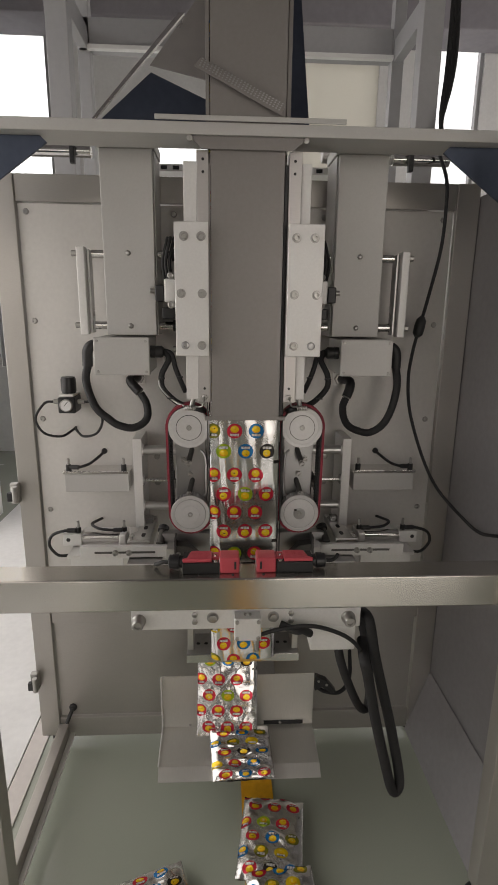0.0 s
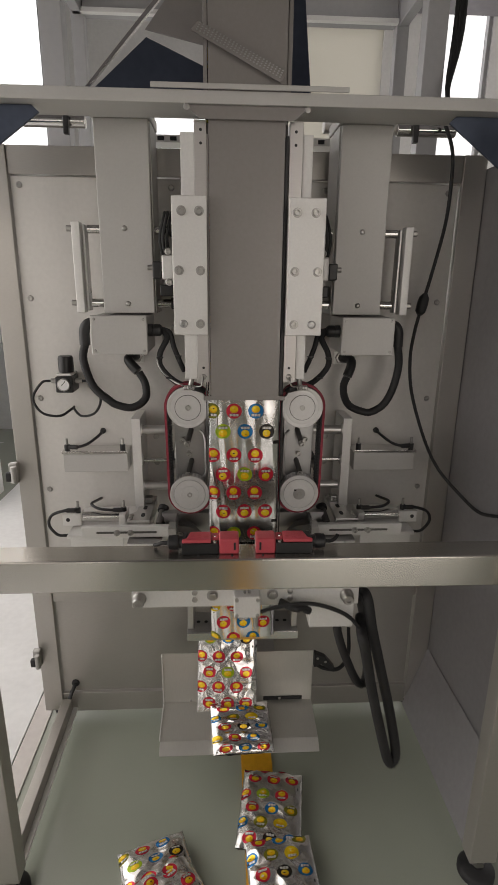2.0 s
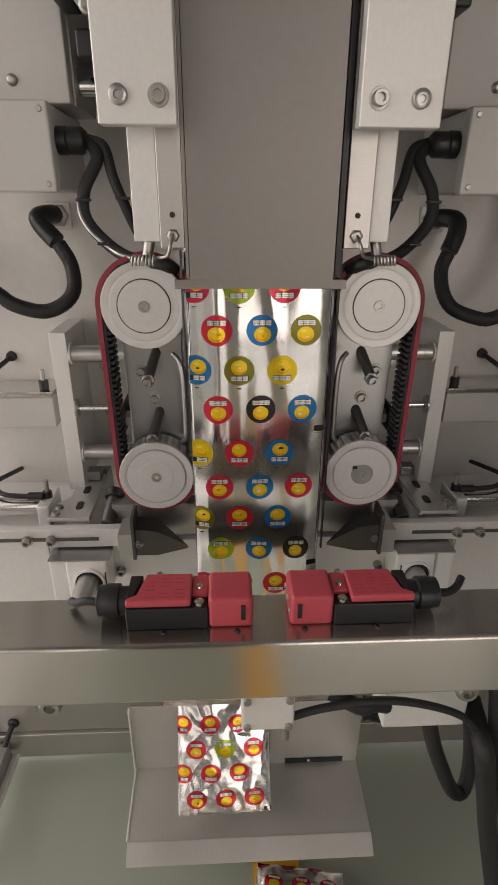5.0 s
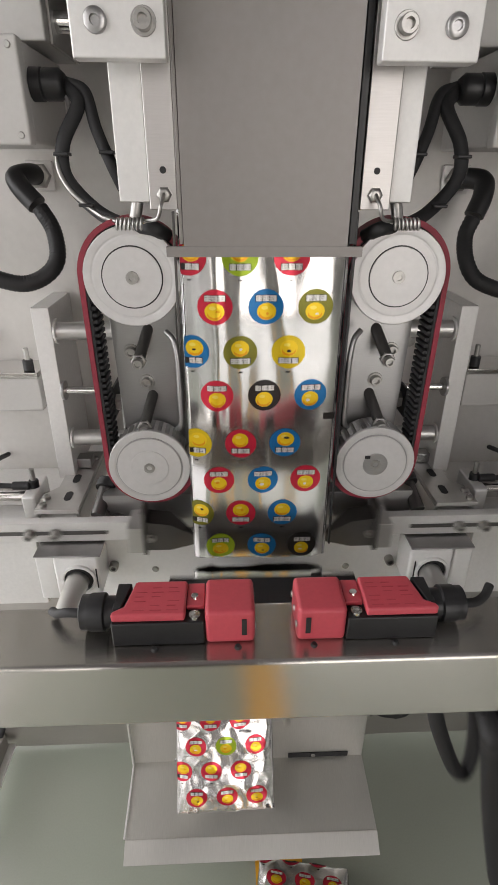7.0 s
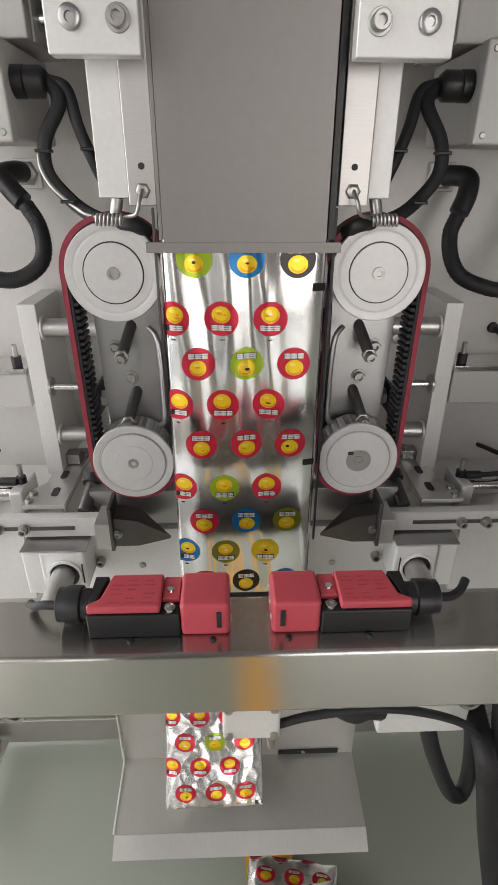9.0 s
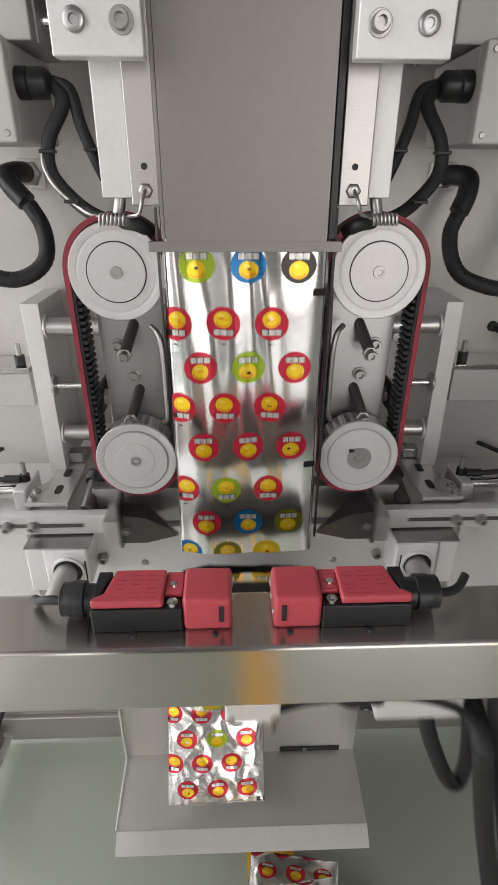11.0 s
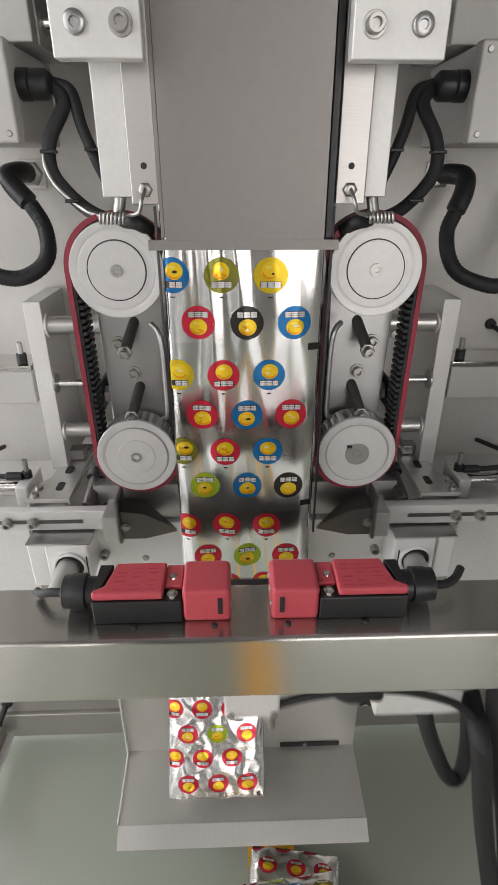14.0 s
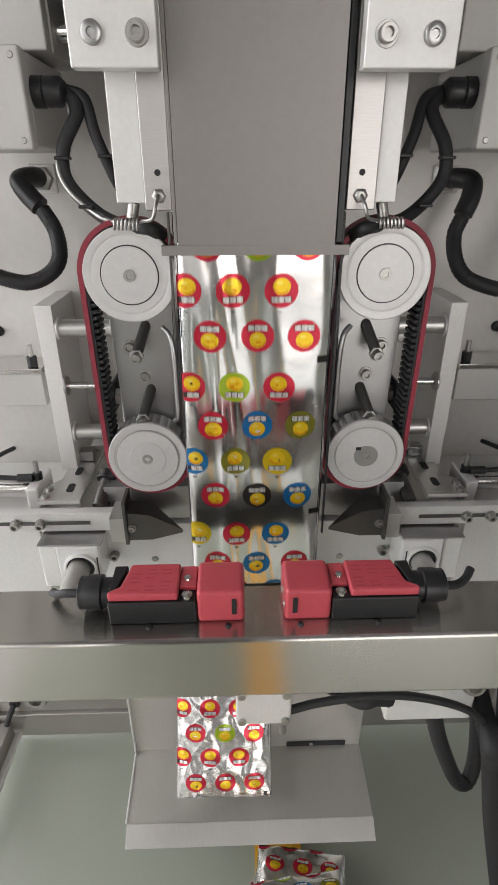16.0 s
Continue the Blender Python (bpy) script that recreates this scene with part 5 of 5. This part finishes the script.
def printed_dot(ob, x0, z0, key, seed, bulge, crease, k, shift, rnd):
    bm = B()
    args = (seed, bulge, crease, k)
    disc_on(bm, x0, z0, 0.0172, 0.0172, *args, 0.0005, 0)
    dz = 0.0042 if not shift else -0.0042
    fx = max(-HALF + 0.011, x0 + rnd.uniform(-0.0008, 0.0008))
    disc_on(bm, fx, z0 + dz, 0.0092 + rnd.uniform(-0.0006, 0.0006), 0.0084, *args, 0.0009, 1, 18, 3)
    # orange shade on the lower half, and on some a dark or pale patch
    disc_on(bm, fx + rnd.uniform(-0.001, 0.001), z0 + dz - 0.0030, 0.0070, 0.0048, *args, 0.0011, 4, 16, 1)
    disc_on(bm, fx, z0 + dz - 0.0006, 0.0066, 0.0050, *args, 0.0012, 1, 16, 1)
    disc_on(bm, fx - 0.002, z0 + dz + 0.0036, 0.0034, 0.0018, *args, 0.0013, 5, 12, 1)
    if rnd.random() < 0.7:
        disc_on(bm, fx + rnd.uniform(-0.003, 0.003), z0 + dz + rnd.uniform(-0.003, 0.002), rnd.uniform(0.0012, 0.0034), rnd.uniform(0.0008, 0.0017), *args, 0.0015, rnd.choice((3, 4, 4, 2)), 9, 1)
    lz = z0 - dz * 2.05
    for q in range(6):
        a, b = max(-HALF + 0.001, x0 - 0.0105 + 0.0035 * q), x0 - 0.0070 + 0.0035 * q
        if b > a:
            quad_on(bm, a, b, lz - 0.0031, lz, *args, 0.0010, 3)
            quad_on(bm, a, b, lz, lz + 0.0031, *args, 0.0010, 3)
    for c in (-0.0068, 0.0, 0.0068):
        if x0 + c - 0.003 > -HALF:
            glyph_on(bm, x0 + c, lz, rnd.choice((-0.0018, -0.0006, 0.0008)), *args, 0.0017, 2)
    quad_on(bm, x0 - 0.0022, x0 + 0.0022, z0 - math.copysign(0.0215, dz), z0 - math.copysign(0.0205, dz), *args, 0.0005, 3)
    dot = new("printed_motif", mesh_of("printed_motif", bm, [PRINT[key], PRINT["face"], PRINT["label"], PRINT["black"], PRINT["orange"], PRINT["gleam"]]))
    dot.parent = ob


WEB_Y, WEB_Z = 1.1680, 0.4775 + LEN / 2
web = [film_bag("film_bag", "silver foil bag with rows of coloured round prints", 11 + i, 0.4775 + LEN * i, (-0.0025, WEB_Y, WEB_Z + LEN * i), *((0.011, 0.0042) if i == 0 else (0.005, 0.0018))) for i in range(7)]

# bags already made: two on the chute, three on the floor
bag_chute = film_bag("film_bag", "filled silver foil bag with red round prints leaning in the chute", 31, 0.7860, bulge=0.008, crease=0.0030, length=0.225)
bag_slid = film_bag("film_bag", "crumpled foil bag with blue and yellow prints on the chute lip", 32, 0.5, bulge=0.016, crease=0.005, length=0.125)
bag_floor = [
    film_bag("film_bag", "filled foil bag with dark and blue prints on the floor", 33, 0.6, bulge=0.016, crease=0.0042, length=0.21),
    film_bag("film_bag", "filled foil bag with red and yellow prints on the floor", 34, 0.25, bulge=0.016, crease=0.0042, length=0.165),
    film_bag("film_bag", "crumpled foil bag with red and green prints on the floor", 35, 0.47, bulge=0.016, crease=0.0048, length=0.21),
    film_bag("film_bag", "filled foil bag with dark prints on the floor", 36, 0.66, bulge=0.016, crease=0.0042, length=0.21),
]
bag_floor[0].matrix_world = pose(0.070, 1.055, 0.034, -88, 0, -9)
bag_floor[1].matrix_world = pose(-0.200, 0.905, 0.030, -88, 0, 20)
bag_floor[2].matrix_world = pose(0.085, 0.870, 0.034, -88, 0, 4)
bag_floor[3].matrix_world = pose(-0.16, 0.84, 0.030, -88, 0, 35)

# ---- motion ----
STARTS = (2.92, 6.98, 10.95, 14.93)
FEED = ((0.0, 0.0), (0.08, 0.012), (0.58, 0.110), (1.08, 0.206), (1.33, 0.2525), (1.45, LEN))
JAW = 0.070


def fed(t):
    """Length of film that has run by t."""
    total = 0.0
    for s in STARTS:
        u = t - s
        if u >= FEED[-1][0]:
            total += LEN
        elif u > 0:
            for (a, p), (b, q) in zip(FEED, FEED[1:]):
                if a <= u < b:
                    total += p + (q - p) * (u - a) / (b - a)
    return total


def closing(amount):
    """Rows of (time, travel) for what moves in while the jaws are shut."""
    rows = [(0.0, 0.0)]
    for s in STARTS:
        rows += [(s - 0.95, 0.0), (s - 0.78, amount), (s - 0.06, amount), (s + 0.08, 0.0)]
    return rows + [(16.0, 0.0)]


REST_POSE = (-0.052, 1.214, 0.312, -31, 0, 1)
PILE_TOP = (0.074, 1.032, 0.082, -80, 4, 7)
FLOOR_ENDS = [(0.120, 0.840, 0.070, -86, 0, 14), (0.150, 0.80, 0.030, -88, 0, 40), (-0.10, 0.72, 0.030, -88, 0, -30), (0.09, 0.66, 0.034, -88, 0, 75), (0.30, 0.78, 0.030, -88, 0, 15)]


def slide_off(t, end, first=REST_POSE):
    """Rows for a bag that the next one pushes off the chute at t."""
    x, y, z, rx, ry, rz = first
    return [(t + 0.17, pose(*first)), (t + 0.25, pose(x + 0.01, y - 0.05, z - 0.06, rx - 15, ry, rz)),
            (t + 0.33, pose(x + 0.03, y - 0.13, 0.17, -75, 0, end[5] * 0.4)), (t + 0.43, pose((x + 2 * end[0]) / 3, (y - 0.13 + 2 * end[1]) / 3, 0.08, -84, 0, end[5] * 0.8)),
            (t + 0.53, pose(*end))]


def motions():
    feed_times = sorted({0.0, 16.0} | {round(s + u, 3) for s in STARTS for u, _ in FEED if s + u < 16.0})
    for i, bag in enumerate(web):
        drop = STARTS[i] - 0.05 if i < 4 else 99
        rows = [(t, pose(-0.0025, WEB_Y, WEB_Z + LEN * i - fed(t))) for t in feed_times if t < drop]
        if i < 4:
            rows.append((drop, pose(-0.0025, WEB_Y, WEB_Z)))
        if i < 4:
            ex, ey, ez, erx, ery, erz = FLOOR_ENDS[i]
            rows += [(drop + 0.08, pose(-0.004, 1.163, 0.585)), (drop + 0.16, pose(-0.006, 1.150, 0.52, -4)), (drop + 0.24, pose(-0.012, 1.110, 0.40, -14, -8, 2)), (drop + 0.33, pose(-0.015, 1.070, 0.26, -22, -24, 4)),
                     (drop + 0.40, pose((ex - 0.03) / 2, (1.07 + ey) / 2, 0.14, -62, -12, erz * 0.6)), (drop + 0.48, pose(ex, ey, ez, erx, ery, erz)), (16.0, pose(ex, ey, ez, erx, ery, erz))]
        walk(bag, rows)
    # stays on the chute, knocked by each bag that falls past it
    first = (-0.040, 1.222, 0.330, -20, 0, -3)
    x, y, z, rx, ry, rz = REST_POSE
    rows = [(0.0, pose(*first)), (STARTS[0] + 0.11, pose(*first)), (STARTS[0] + 0.24, pose(x + 0.004, y + 0.004, z + 0.006, rx + 3, 0, -2)), (STARTS[0] + 0.36, pose(*REST_POSE))]
    for k, s in enumerate(STARTS[1:]):
        rows += [(s + 0.20, pose(x, y, z, rx, ry, rz)), (s + 0.28, pose(x - 0.008, y + 0.002, z + 0.004, rx + 3, ry, rz + 3)), (s + 0.42, pose(x, y, z, rx, ry, rz - 0.5 * k))]
        rz -= 0.5 * k
    walk(bag_chute, rows + [(16.0, pose(x, y, z, rx, ry, rz))])
    first = (-0.004, 1.142, 0.212, -64, 6, 8)
    walk(bag_slid, [(0.0, pose(*first))] + slide_off(STARTS[0] + 0.04, PILE_TOP, first) + [(16.0, pose(*PILE_TOP))])
    walk(fj, [(t, pose(0, 1.02 + d, 0.68)) for t, d in closing(JAW)])
    for ob, s in SLIDES:
        walk(ob, [(t, pose(s * (0.25 - d), 1.2, 0.74)) for t, d in closing(0.045)])


motions()
